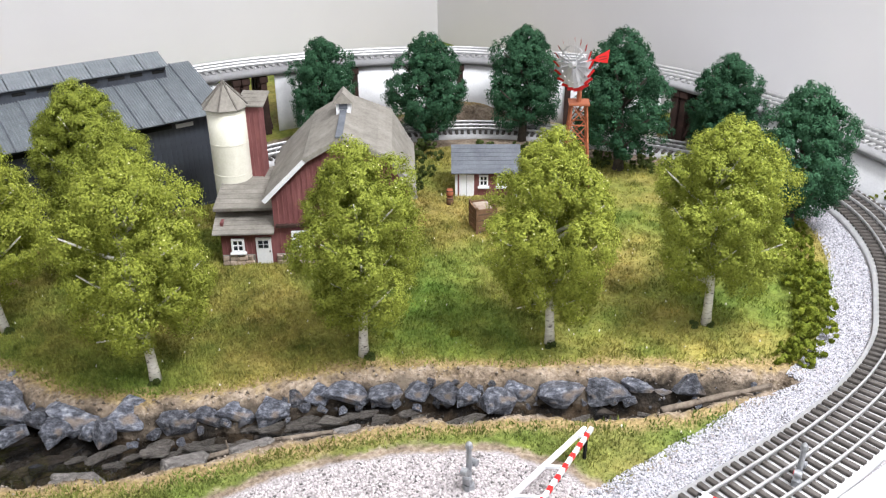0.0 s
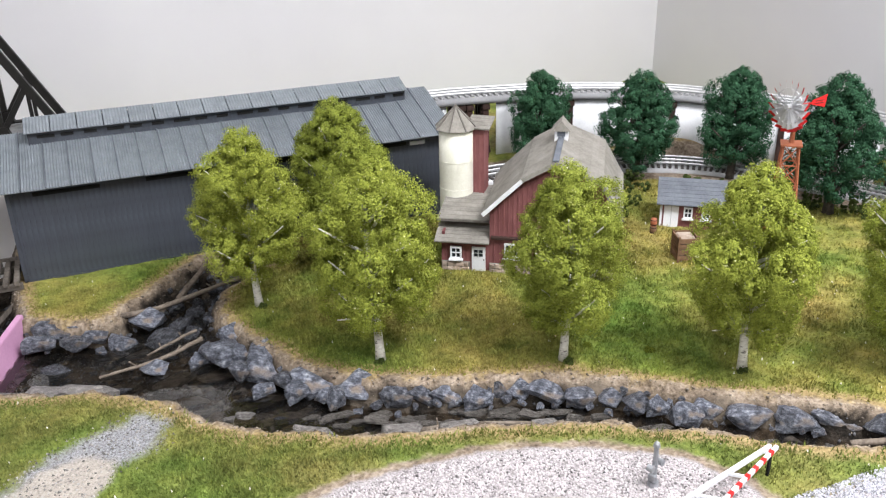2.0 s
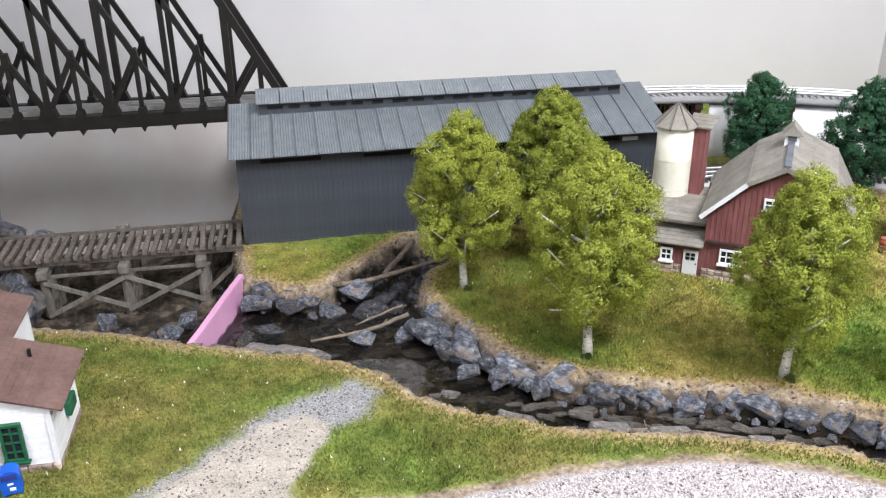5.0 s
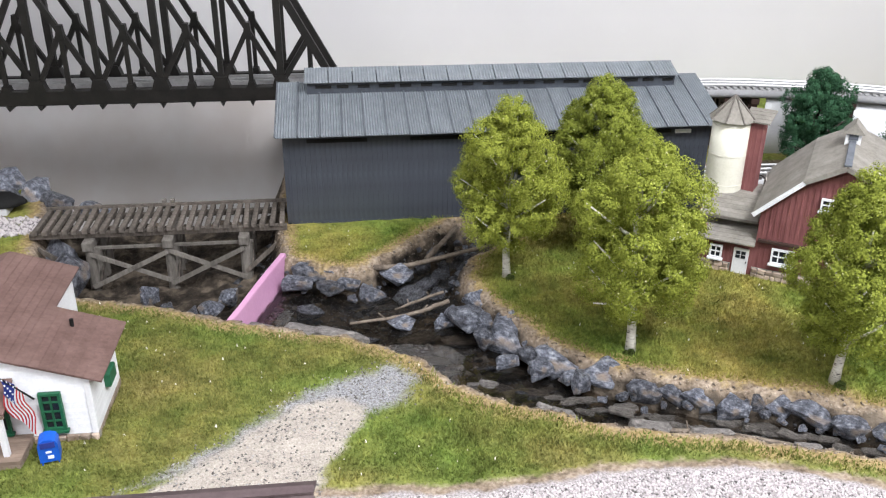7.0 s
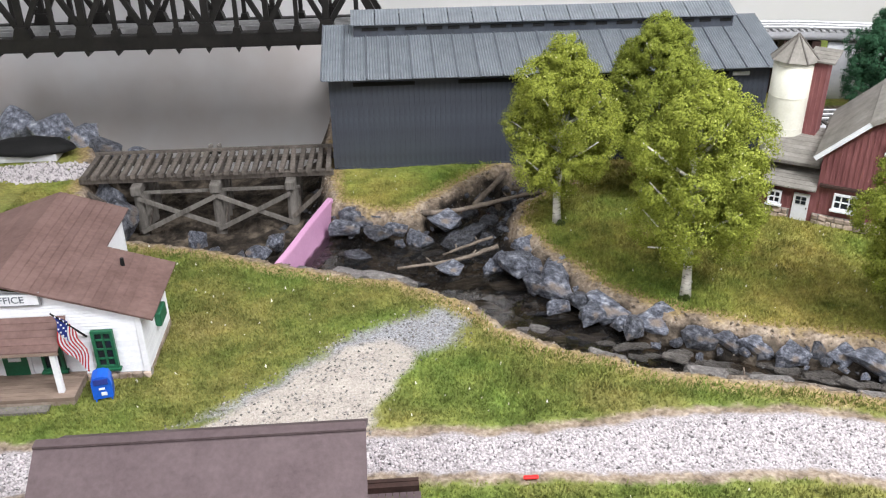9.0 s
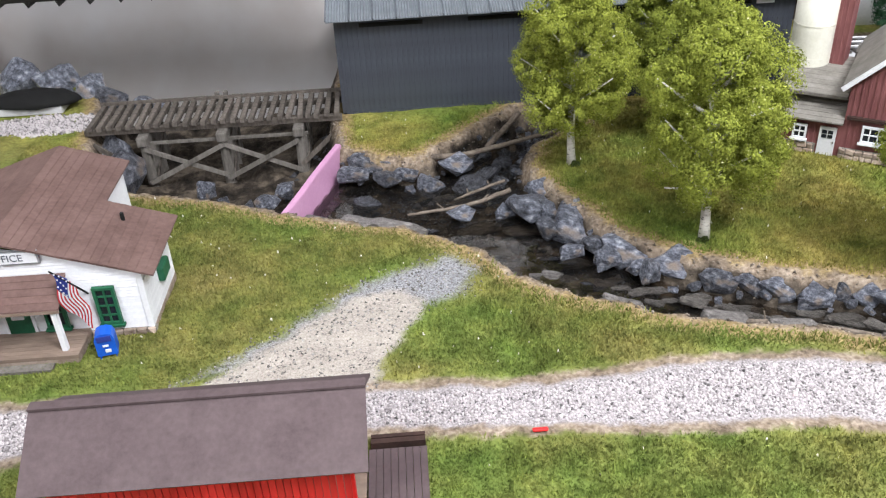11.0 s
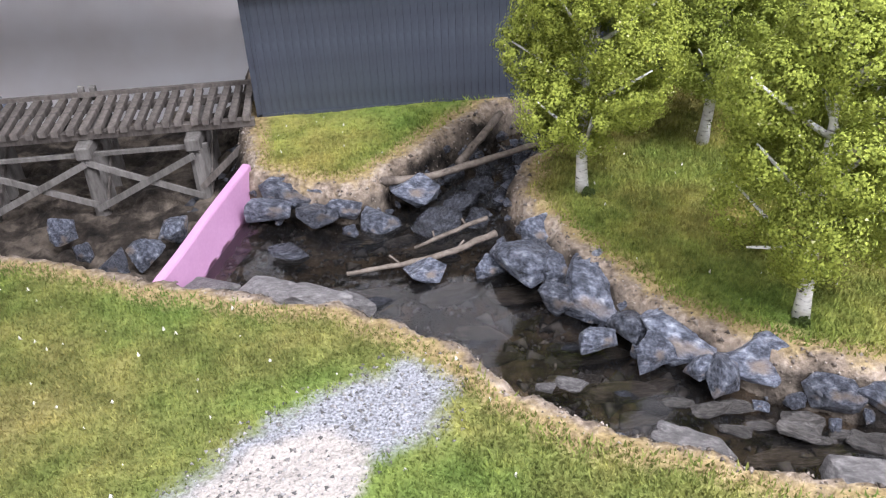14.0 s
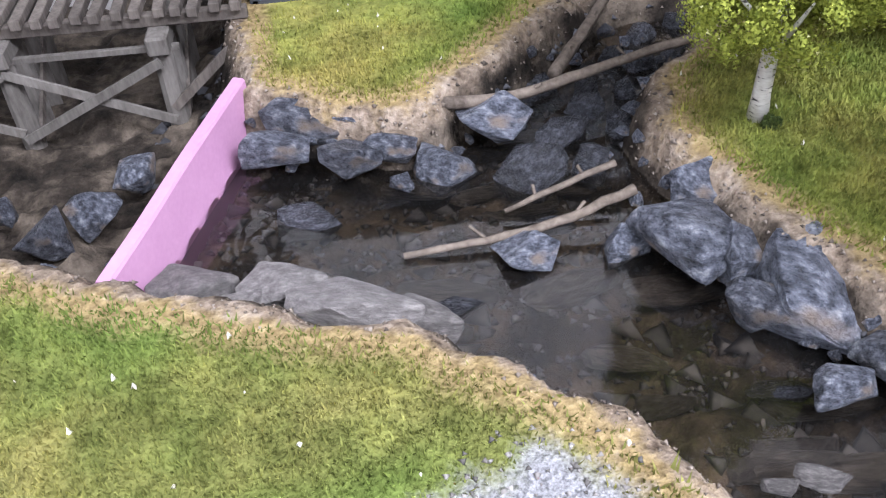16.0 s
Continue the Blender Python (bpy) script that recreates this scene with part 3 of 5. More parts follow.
# ---- the room ----
def slab(name, a, b, mat, label, category):
    tagged(part(name, box(B(), *a, *b), mat), label, category, kind="structure")


slab("wall_north", (-34, 14.7, -9), (12, 15.5, 15), M_WALL, "white wall with a brownish wash low down, lightened for missing light", "wall")
slab("wall_east", (10.4, -26, -9), (11.2, 14.7, 15), M_WALL, "plain white painted wall", "wall")
slab("wall_south", (-34, -26.8, -9), (12, -26, 15), M_WALL, "plain white painted wall", "wall")
slab("wall_west", (-34.8, -26, -9), (-34, 14.7, 15), M_WALL, "plain white painted wall", "wall")
slab("ceiling", (-34, -26, 15), (12, 15.5, 15.6), M_CEIL, "plain white ceiling", "ceiling")
slab("floor", (-34, -26, -9.4), (12, 15.5, -9), M_FLOOR, "grey carpet floor of the train room", "floor")
slab("layout_fascia", (-8, 1.1, -2.4), (10.4, 1.2, -.02), M_FASCIA, "brown board along the front of the layout", "fascia")
slab("layout_fascia", (-8.1, 1.1, -2.4), (-8.0, 14.7, -.02), M_FASCIA, "brown board along the end of the layout", "fascia")
slab("layout_base", (-8, 1.2, -2.5), (10.4, 14.7, -2.4), M_FASCIA, "plywood base under the scenery", "base")
for lx in (-7.8, 1.0, 10.0):
    for ly in (1.4, 14.3):
        slab("layout_leg", (lx, ly, -9), (lx + .35, ly + .35, -2.5), M_FASCIA, "square wooden leg under the layout", "leg")

# ---- tracks ----
def sweep(path, off, w, z0, z1):
    """A bar of rectangular section along a path (x, y, z) at a sideways offset."""
    d = np.gradient(path[:, :2], axis=0)
    d /= np.linalg.norm(d, axis=1)[:, None]
    nrm = np.stack([d[:, 1], -d[:, 0]], 1)
    rings = []
    for o, z in ((off - w / 2, z0), (off + w / 2, z0), (off + w / 2, z1), (off - w / 2, z1)):
        rings.append(np.column_stack([path[:, :2] + nrm * o, path[:, 2] + z]))
    v = np.stack(rings, 1).reshape(-1, 3)
    n = len(path)
    i = np.arange(n - 1)[:, None] * 4
    f = np.concatenate([np.concatenate([i + k, i + (k + 1) % 4, i + 4 + (k + 1) % 4, i + 4 + k], 1) for k in range(4)])
    return v, np.concatenate([f, [[0, 3, 2, 1]], [[4 * n - 4, 4 * n - 3, 4 * n - 2, 4 * n - 1]]])


TIE_MESH = mesh_of(box(B(), -.021, -.28, 0, .021, .28, .03, .004), M_TIE, False, "tie")
PALE_TIE_MESH = mesh_of(box(B(), -.025, -.25, 0, .025, .25, .03, .005), M_PALE_TIE, False, "tie")


def lay_track(name, pts, label, bed, bed_mat, bed_w, tie_mesh, spacing):
    path = glide(pts, .08)
    root = thing(name, 0, 0, 0, 0, label, "railway track")
    v, f = sweep(path, 0, bed_w, *bed)
    tagged(new("roadbed", raw_mesh("roadbed", v, f, bed_mat)), "smooth grey roadbed").parent = root
    ties = glide(pts, spacing)
    ang = np.degrees(np.arctan2(*np.gradient(ties[:, :2], axis=0).T[::-1]))
    for (x, y, z), a in zip(ties, ang):
        place("tie", tie_mesh, root, x, y, z + bed[1], 0, 0, a + RNG.normal(0, .8))
    top = bed[1] + .03
    for o in (-.16, 0, .16):
        for w, a, b in ((.012, top - .005, top + .04),):
            v, f = sweep(path, o, w, a, b)
            new("rail", raw_mesh("rail", v, f, M_RAIL)).parent = root


lay_track("railway_track", [(x, y, .03) for x, y in TRACK], "three-rail model track on dark ties, curving round the meadow", (-.06, .03), M_BED, .64, TIE_MESH, .09)
ELEVATED = [(-.6, 11.75, 1.0), (2.0, 11.75, 1.03), (4.3, 11.68, 1.03), (5.3, 11.55, 1.02), (6.4, 11.25, 1.01), (7.7, 10.6, .99), (8.4, 9.9, .97), (9.2, 8.9, .95), (9.65, 8.0, .9), (9.85, 7.4, .85), (10.03, 6.4, .77), (10.05, 5.5, .7), (10.0, 4.8, .64), (9.8, 3.7, .55), (9.5, 2.8, .48)]
lay_track("elevated_track", ELEVATED, "pale grey track on a raised grey deck along the walls", (-.14, -.06), M_DECK, .72, PALE_TIE_MESH, .10)


def riser():
    q = glide(ELEVATED, .12)
    open_bay = ((q[:, 0] > 4.35) & (q[:, 0] < 5.15)) | ((q[:, 1] > 6.9) & (q[:, 1] < 7.9))
    runs = np.split(np.arange(len(q)), np.nonzero(np.diff(open_bay.astype(int)))[0] + 1)
    for run in runs:
        if not open_bay[run[0]] and len(run) > 2:
            v, f = sweep(q[run], .27, .03, -1.15, -.16)
            tagged(new("riser_board", raw_mesh("riser_board", v, f, M_WHITE)), "white board under the raised track's deck", "riser board", kind="structure")


riser()


def bent(x, y, z, rz):
    root = thing("trestle_bent", x, y, at_ground(x, y) - .03, rz, "dark brown timber bent under the raised track", "trestle bent", "bents under the raised track")
    h = z - .16 - at_ground(x, y) + .03
    part("cap", box(B(), -.06, -.34, h - .09, .06, .34, h, .008), M_BENT, root)
    for y0 in (-.27, -.09, .09, .27):
        part("post", beam(B(), (0, y0 * 1.15, 0), (0, y0, h - .09), .085), M_BENT, root)
    part("brace", beam(B(), (.06, -.3, .08), (.06, .27, h - .12), .03, .06), M_BENT, root)
    part("brace", beam(B(), (-.06, .3, .08), (-.06, -.27, h - .12), .03, .06), M_BENT, root)


q = glide(ELEVATED, .14)
for i in [k for k in range(2, len(q) - 2, 12)] + [int(np.argmin(np.abs(q[:, 0] - a))) for a in (4.55, 4.95)] + [int(np.argmin(np.abs(q[:, 1] - a))) for a in (7.2, 7.6)]:
    if i + 1 < len(q):
        dx, dy = q[i + 1, :2] - q[i, :2]
        bent(q[i, 0], q[i, 1], q[i, 2], math.degrees(math.atan2(dy, dx)))


# ---- truss bridge ----
def truss_bridge():
    root = thing("truss_bridge", 0, 0, .97, 0, "black steel through-truss railway bridge with gusset plates", "bridge")
    z0, zt, x_end, p, panels = .12, 3.0, -1.0, .78, 9
    for y in (11.35, 12.15):
        part("lower_chord", box(B(), x_end - p * panels - .1, y - .06, .04, x_end + .1, y + .06, .23, .01), M_BRIDGE, root)
        part("top_chord", box(B(), x_end - p * (panels - 2), y - .05, zt - .08, x_end - p * 2, y + .05, zt + .08, .01), M_BRIDGE, root)
        part("end_post", beam(B(), (x_end, y, z0), (x_end - 2 * p, y, zt), .10), M_BRIDGE, root)
        part("end_post", beam(B(), (x_end - panels * p, y, z0), (x_end - (panels - 2) * p, y, zt), .12), M_BRIDGE, root)
        for k in range(1, panels):
            x = x_end - k * p
            top = zt if 2 <= k <= panels - 2 else zt / 2 + .1
            part("vertical", beam(B(), (x, y, .2), (x, y, top), .09 if k % 2 else .07), M_BRIDGE, root)
            part("gusset", poly_prism(B(), [(x - .12, .22), (x + .12, .22), (x + .07, .37), (x - .07, .37)], y - .075, y + .075, "y"), M_BRIDGE, root)
        for k in range(1, panels - 1):
            a, b = x_end - k * p, x_end - (k + 1) * p
            mid, h = (a + b) / 2, .98
            part("diagonal", beam(B(), (a, y, .25), (mid, y, h), .065), M_BRIDGE, root)
            part("diagonal", beam(B(), (b, y, .25), (mid, y, h), .065), M_BRIDGE, root)
            part("hanger", beam(B(), (mid, y, .2), (mid, y, h), .055), M_BRIDGE, root)
            part("gusset", poly_prism(B(), [(mid - .055, h - .09), (mid + .055, h - .09), (mid + .035, h + .09), (mid - .035, h + .09)], y - .05, y + .05, "y"), M_BRIDGE, root)
            part("gusset", poly_prism(B(), [(mid - .06, .22), (mid + .06, .22), (mid + .04, .3), (mid - .04, .3)], y - .07, y + .07, "y"), M_BRIDGE, root)
            slope = 1 if k > panels / 2 else -1
            part("diagonal", beam(B(), (mid, y, h), (mid + slope * p * 1.25, y, min(zt, h + 1.82)), .07), M_BRIDGE, root)
        mid = x_end - .5 * p
        part("diagonal", beam(B(), (x_end - p, y, .25), (mid, y, .85), .07), M_BRIDGE, root)
        part("hanger", beam(B(), (mid, y, .2), (mid, y, .82), .045), M_BRIDGE, root)
    for k in range(panels * 2 + 1):
        x = x_end - k * p / 2
        part("floor_beam", poly_prism(B(), [(x - .035, .04), (x + .035, .04), (x, -.03)], 11.28, 12.22, "y"), M_BRIDGE, root)
        if k % 2 == 0:
            part("cross_beam", box(B(), x - .03, 11.35, .02, x + .03, 12.15, .14), M_BRIDGE, root)
    for k in range(48):
        part("tie", box(B(), x_end - k * .147 - .045, 11.42, .14, x_end - k * .147 + .045, 12.08, .19), M_BENT, root)
    for y in (11.59, 11.75, 11.91):
        part("rail", box(B(), x_end - p * panels - .1, y - .011, .19, x_end + .3, y + .011, .25), M_RAIL, root)


truss_bridge()
for x, z in ((-.9, at_ground(-.9, 11.75) - .05), (-7.9, -2.4)):
    tagged(part("bridge_pier", box(B(), x - .2, 11.25, z, x + .2, 12.25, .97 if x < -1 else .96, .02), M_BED), "plain grey pier under the truss bridge's end", "pier", "bridge piers")


# ---- mill building ----
def corrugated(width, length, waves, amp, thick=.012):
    """A wavy sheet with a flat underside, closed all round."""
    bm = B()
    n = waves * 4
    top, low = [], []
    for s in (0, length):
        top.append([bm.verts.new((width * i / n, s, amp * math.sin(math.tau * i * waves / n))) for i in range(n + 1)])
        low.append([bm.verts.new((width * i / n, s, -thick)) for i in range(n + 1)])
    for i in range(n):
        bm.faces.new((top[0][i], top[0][i + 1], top[1][i + 1], top[1][i]))
        bm.faces.new((low[0][i], low[1][i], low[1][i + 1], low[0][i + 1]))
        bm.faces.new((top[0][i], low[0][i], low[0][i + 1], top[0][i + 1]))
        bm.faces.new((top[1][i], top[1][i + 1], low[1][i + 1], low[1][i]))
    for i in (0, n):
        bm.faces.new((top[0][i], top[1][i], low[1][i], low[0][i]))
    return bm


def mill():
    x0, x1, yf, yr, yb = -1.68, 3.45, 9.4, 10.35, 11.3
    root = thing("mill_building", 0, 0, -.02, 0, "long dark board mill with a grey corrugated roof and ridge vent", "building")
    n = 86
    w = (x1 - x0) / n
    boards = [mesh_of(box(B(), .0004, -.010 - d, .05, w - .0004, 0, 1.12, .0014), M_MILL, False, "board") for d in (0, .0006, .0012)]
    for i in range(n):
        place("board", boards[RNG.integers(3)], root, x0 + i * w, yf)
    bm = B()
    box(bm, x0, yf, 0, x1, yf + .06, 1.12)
    box(bm, x0, yb - .06, -.6, x1, yb, 1.12)
    part("wall", bm, M_MILL, root)
    part("wall", poly_prism(B(), [(yf, -.6), (yb, -.6), (yb, 1.12), (yr, 1.44), (yf, 1.12)], x0, x0 + .06, "x"), M_MILL, root)
    # solid end wall, coloured black to stand for the shade inside the open end
    part("wall", poly_prism(B(), [(yf, 0), (yb, 0), (yb, 1.12), (yr, 1.44), (yf, 1.12)], x1 - .06, x1, "x"), M_BLACK, root, "mill end wall coloured black for the shade of its open end")
    part("corner_board", box(B(), x0 - .015, yf - .03, 0, x0 + .03, yf + .03, 1.12), M_MILL, root)
    part("sill_board", box(B(), x0, yf - .03, 0, x1, yf, .05), M_MILL, root)
    for a, b in ((-1.42, -.72), (-.22, .62), (1.1, 1.8), (2.3, 2.95)):
        part("vent_slot", box(B(), a, yf - .022, 1.03, b, yf - .004, 1.075), M_BLACK, root, "black vent slot below the eave")
    part("vent_slot", box(B(), 3.0, yf - .024, 1.02, 3.2, yf - .004, 1.065), M_WHITE, root, "white vent slot below the eave")
    # roof panels
    pw, rise, run = 5.36 / 21, .34, yr - 9.2
    slope = math.degrees(math.atan2(rise, run))
    front = mesh_of(corrugated(pw - .010, math.hypot(rise, run), 8, .0075), M_TIN, False, "roof_panel")
    for k in range(21):
        place("roof_panel", front, root, -1.77 + k * pw + .006, 9.2, 1.165 + RNG.normal(0, .003), slope, 0, 0)
        place("roof_panel", front, root, -1.77 + (k + 1) * pw - .006, 2 * yr - 9.2, 1.165, slope, 0, 180)
        part("batten", beam(B(), (-1.77 + k * pw, 9.2, 1.172), (-1.77 + k * pw, yr, 1.172 + rise), .010, .016), M_SLATE, root)
    # ridge vent
    mx0, mx1 = -1.40, 3.2
    bm = B()
    box(bm, mx0, 10.08, 1.36, mx1, 10.11, 1.57)
    box(bm, mx0, 10.59, 1.36, mx1, 10.62, 1.57)
    part("vent_wall", bm, M_MILL, root)
    for xe in (mx0, mx1 - .03):
        part("vent_gable", poly_prism(B(), [(10.11, 1.36), (10.59, 1.36), (10.62, 1.57), (10.35, 1.66), (10.08, 1.57)], xe, xe + .03, "x"), M_TIN, root)
    for k in range(18):
        xa = mx0 + .10 + k * .255
        part("louvre", box(B(), xa, 10.07, 1.49, xa + (.14 if k % 3 else .19), 10.084, 1.525), M_BLACK, root, "black louvre slot")
    n = 16
    vw, rise, run = (mx1 - mx0 + .06) / n, .105, .33
    slope = math.degrees(math.atan2(rise, run))
    panel = mesh_of(corrugated(vw - .01, math.hypot(rise, run), 8, .0045), M_TIN, False, "vent_panel")
    for k in range(n):
        place("vent_panel", panel, root, mx0 - .03 + k * vw, yr - .33, 1.575, slope)
        place("vent_panel", panel, root, mx0 - .03 + (k + 1) * vw, yr + .33, 1.575, slope, 0, 180)


mill()


# ---- timber trestle and foam dam ----
def trestle():
    root = thing("timber_trestle", 0, 0, 0, 0, "weathered grey-brown timber trestle with open ties", "trestle")
    tie = mesh_of(box(B(), -.029, -.35, 0, .029, .35, .055, .005), M_TRESTLE, False, "tie")
    for k in range(27):
        place("tie", tie, root, -4.52 + k * .1062, 9.48 + RNG.normal(0, .01), .085, 0, 0, RNG.normal(0, 1.2))
    for y in (9.22, 9.74):
        part("stringer", box(B(), -4.6, y - .03, .015, -1.7, y + .03, .085, .006), M_TRESTLE, root)
    part("guard_timber", box(B(), -4.56, 9.79, .135, -1.72, 9.825, .17), M_TRESTLE, root)
    part("ledger", box(B(), -4.0, 9.14, -.11, -2.1, 9.175, -.08), M_GREYWOOD, root)
    xs = (-3.95, -3.06, -2.20)
    for x in xs:
        part("cap", box(B(), x - .06, 9.05, -.10, x + .06, 9.9, .012, .012), M_GREYWOOD, root)
        for y in (9.15, 9.40, 9.62, 9.84):
            part("post", tube(B(), [(x, y, -.72), (x, y, -.4), (x, y, -.1)], [.064, .062, .056], 10), M_GREYWOOD, root)
        part("sway_brace", beam(B(), (x + .055, 9.12, -.6), (x + .055, 9.85, -.15), .02, .05), M_TRESTLE, root)
    for a, b in zip(xs, xs[1:]):
        part("cross_brace", beam(B(), (a, 9.08, -.13), (b, 9.08, -.52), .02, .052), M_GREYWOOD, root)
        part("cross_brace", beam(B(), (a, 9.055, -.55), (b, 9.055, -.13), .02, .052), M_GREYWOOD, root)
    part("strut", beam(B(), (-2.2, 9.1, -.45), (-1.75, 9.1, -.05), .03, .05), M_TRESTLE, root)
    part("strut", beam(B(), (-4.0, 9.1, -.45), (-4.5, 9.1, -.05), .03, .05), M_TRESTLE, root)
    for x in (-3.2, -3.1):
        part("stub_post", box(B(), x - .025, 9.84, .08, x + .025, 9.9, .2, .006), M_GREYWOOD, root)


trestle()


def foam_dam():
    root = thing("foam_dam", 0, 0, 0, 0, "curved strip of pink foam damming the creek", "foam strip")
    line = glide([(-2.17, 7.14), (-2.06, 7.45), (-1.93, 7.85), (-1.80, 8.22), (-1.71, 8.47)], .05)
    d = np.gradient(line, axis=0)
    d /= np.linalg.norm(d, axis=1)[:, None]
    right = np.stack([d[:, 1], -d[:, 0]], 1)
    rise = np.linspace(-.02, .05, len(line))

    def strip(name, section, mat, label=""):
        """A bar swept along the line: section holds (sideways, height) pairs."""
        bm = B()
        rings = [[bm.verts.new((*(line[i] + right[i] * o), h + rise[i] * (h > -.2))) for o, h in section] for i in range(len(line))]
        m = len(section)
        for a, b in zip(rings, rings[1:]):
            for k in range(m):
                bm.faces.new((a[k], a[(k + 1) % m], b[(k + 1) % m], b[k]))
        bm.faces.new(rings[0][::-1])
        bm.faces.new(rings[-1])
        bmesh.ops.recalc_face_normals(bm, faces=bm.faces)
        part(name, bm, mat, root, label)
    strip("board", [(-.045, -.30), (.045, -.30), (.028, -.012), (.020, .0), (-.030, .002), (-.036, -.01)], M_PINK)
    # darker foot: the foam's dull reflection in the water, put into its colour
    strip("wet_foot", [(-.04, -.62), (.042, -.62), (.044, -.302), (-.044, -.302)], M_PINKREFLECT, "dull foot of the foam, coloured like its reflection in the water")


foam_dam()


# ---- rocks and logs ----
def rock_mesh(seed, corners, mat, strata=.02):
    """An angular broken stone about two units across: a hull of random corners, split and roughened."""
    r = random.Random(seed)
    bm = B()
    for _ in range(corners):
        v = Vector((r.gauss(0, 1), r.gauss(0, 1), r.gauss(0, 1)))
        v /= (abs(v.x) ** 4 + abs(v.y) ** 4 + abs(v.z) ** 4) ** .25
        bm.verts.new(v * r.uniform(.72, 1.0))
    res = bmesh.ops.convex_hull(bm, input=bm.verts[:])
    bmesh.ops.delete(bm, geom=[g for g in res["geom_interior"] if isinstance(g, bmesh.types.BMVert)], context="VERTS")
    bmesh.ops.bevel(bm, geom=bm.edges[:], offset=.03, segments=1, affect="EDGES")
    bmesh.ops.triangulate(bm, faces=bm.faces[:])
    long_edges = [e for e in bm.edges if e.calc_length() > .3]
    bmesh.ops.subdivide_edges(bm, edges=long_edges, cuts=2, use_grid_fill=True)
    bmesh.ops.triangulate(bm, faces=bm.faces[:])
    off = Vector((r.uniform(0, 90), r.uniform(0, 90), 0))
    for v in bm.verts:
        c = v.co.copy()
        v.co += c.normalized() * (.07 * noise.noise(c * 2.0 + off) + strata * noise.noise(Vector((c.x * 2, c.y * 2, c.z * 9)) + off) + .025 * noise.noise(c * 8 + off))
    return mesh_of(bm, mat, False, "rock")


ROCKS = [rock_mesh(s, n, M_ROCK) for s, n in ((1, 14), (2, 16), (3, 12), (4, 15), (5, 17), (6, 13), (7, 14), (8, 16))]
WET = [rock_mesh(s, n, M_WETROCK, .04) for s, n in ((21, 18), (22, 22), (23, 16), (24, 20))]
DUSTY = [rock_mesh(s, 20, M_DUSTY) for s in (31, 32, 33, 34)]
SLABS = [rock_mesh(s, 15, M_SHALE, .06) for s in (11, 12, 13, 14)]


def rock(x, y, half, z, meshes=ROCKS, deep=.8, high=.75, rz=None, tilt=10, label="blue-grey slate boulder on the creek bank", group="creek rocks"):
    """half is the stone's half length; deep and high are shares of it."""
    ob = place("rock", meshes[RNG.integers(len(meshes))], None, x, y, z, RNG.normal(0, tilt), RNG.normal(0, tilt), RNG.random() * 360 if rz is None else rz + RNG.normal(0, 6),
               (half * RNG.uniform(.95, 1.1), half * deep * RNG.uniform(.9, 1.1), half * high * RNG.uniform(.9, 1.1)))
    tagged(ob, label, "rock", group)


# boulders at the bend of the far bank, each with its length, depth share and turn
for x, y, h, deep, rz in ((.12, 7.16, .22, .95, 30), (.27, 7.40, .15, .6, -35), (.41, 7.26, .11, .6, -50), (.45, 7.10, .11, .9, 0), (.45, 6.76, .29, .62, -52), (.60, 6.88, .13, .7, -40), (.57, 6.39, .11, .95, 60), (.36, 6.29, .11, .7, 0),
                          (.82, 6.24, .24, .75, -48), (.63, 6.12, .12, .7, -10), (.94, 5.90, .12, .9, 70), (1.12, 5.98, .25, .6, -22), (.86, 5.97, .09, .8, 20), (.28, 6.98, .13, .8, 10), (.22, 6.7, .13, .7, -30)):
    rock(x + .04, y + .06, h * 1.22, -.15, ROCKS, deep, .55 if h > .2 else .8, rz, 8)
# the wall of blocks along the far bank
for x, y, h in ((1.48, 5.70, .15), (1.67, 5.61, .11), (1.88, 5.50, .14), (2.15, 5.55, .12), (2.13, 5.37, .14), (2.36, 5.44, .12), (2.52, 5.34, .12), (2.72, 5.22, .17), (3.0, 5.02, .14), (3.22, 4.90, .11), (3.38, 4.73, .13), (3.54, 4.61, .10), (3.70, 4.42, .14),
                (3.93, 4.41, .12), (4.19, 4.19, .19), (4.52, 4.02, .18), (4.82, 3.84, .19), (5.12, 3.60, .17), (5.56, 3.37, .12), (5.85, 3.25, .16), (6.05, 3.14, .10)):
    rock(x + .01, y + .05, h * 1.28, -.16, ROCKS, .62, min(.85, .10 / h + .05), -32, 6)
# shale ledges and slabs
for x, y, h in ((.93, 5.77, .24), (1.17, 5.63, .27), (1.53, 5.56, .25), (1.80, 5.37, .29), (2.2, 5.34, .28), (2.48, 5.17, .25), (2.77, 5.07, .22), (3.05, 4.86, .24), (3.4, 4.58, .24), (3.75, 4.27, .24), (4.15, 3.98, .22), (4.55, 3.72, .2)):
    for k in range(4):
        u = h * (k - 1.5) * .55
        rock(x + u * .88 + RNG.normal(0, .02), y - .02 - u * .46 + RNG.normal(0, .035), h * RNG.uniform(.32, .55), -.275 + RNG.normal(0, .014), SLABS, .55, .25, -27, 6, "flat grey-brown shale ledge in the creek", "creek ledges")
for x, y, h in ((.66, 5.50, .22), (1.33, 5.21, .22), (1.80, 5.07, .21), (.60, 5.60, .11), (.17, 6.03, .09), (.02, 6.02, .07), (-1.25, 7.0, .31), (-1.0, 6.92, .2), (2.5, 4.84, .14), (3.3, 4.36, .12)):
    rock(x, y - .02, h, -.16, DUSTY, .5, .38, -24, 6, "grey slab let into the sandy near bank")
for x, y, h in ((-1.91, 7.34, .21), (-1.54, 7.30, .19), (-1.68, 7.22, .13), (-1.0, 7.0, .14)):
    rock(x, y - .06, h, -.26, DUSTY, .8, .6, 10, 8, "rounded grey rock at the foot of the bank")
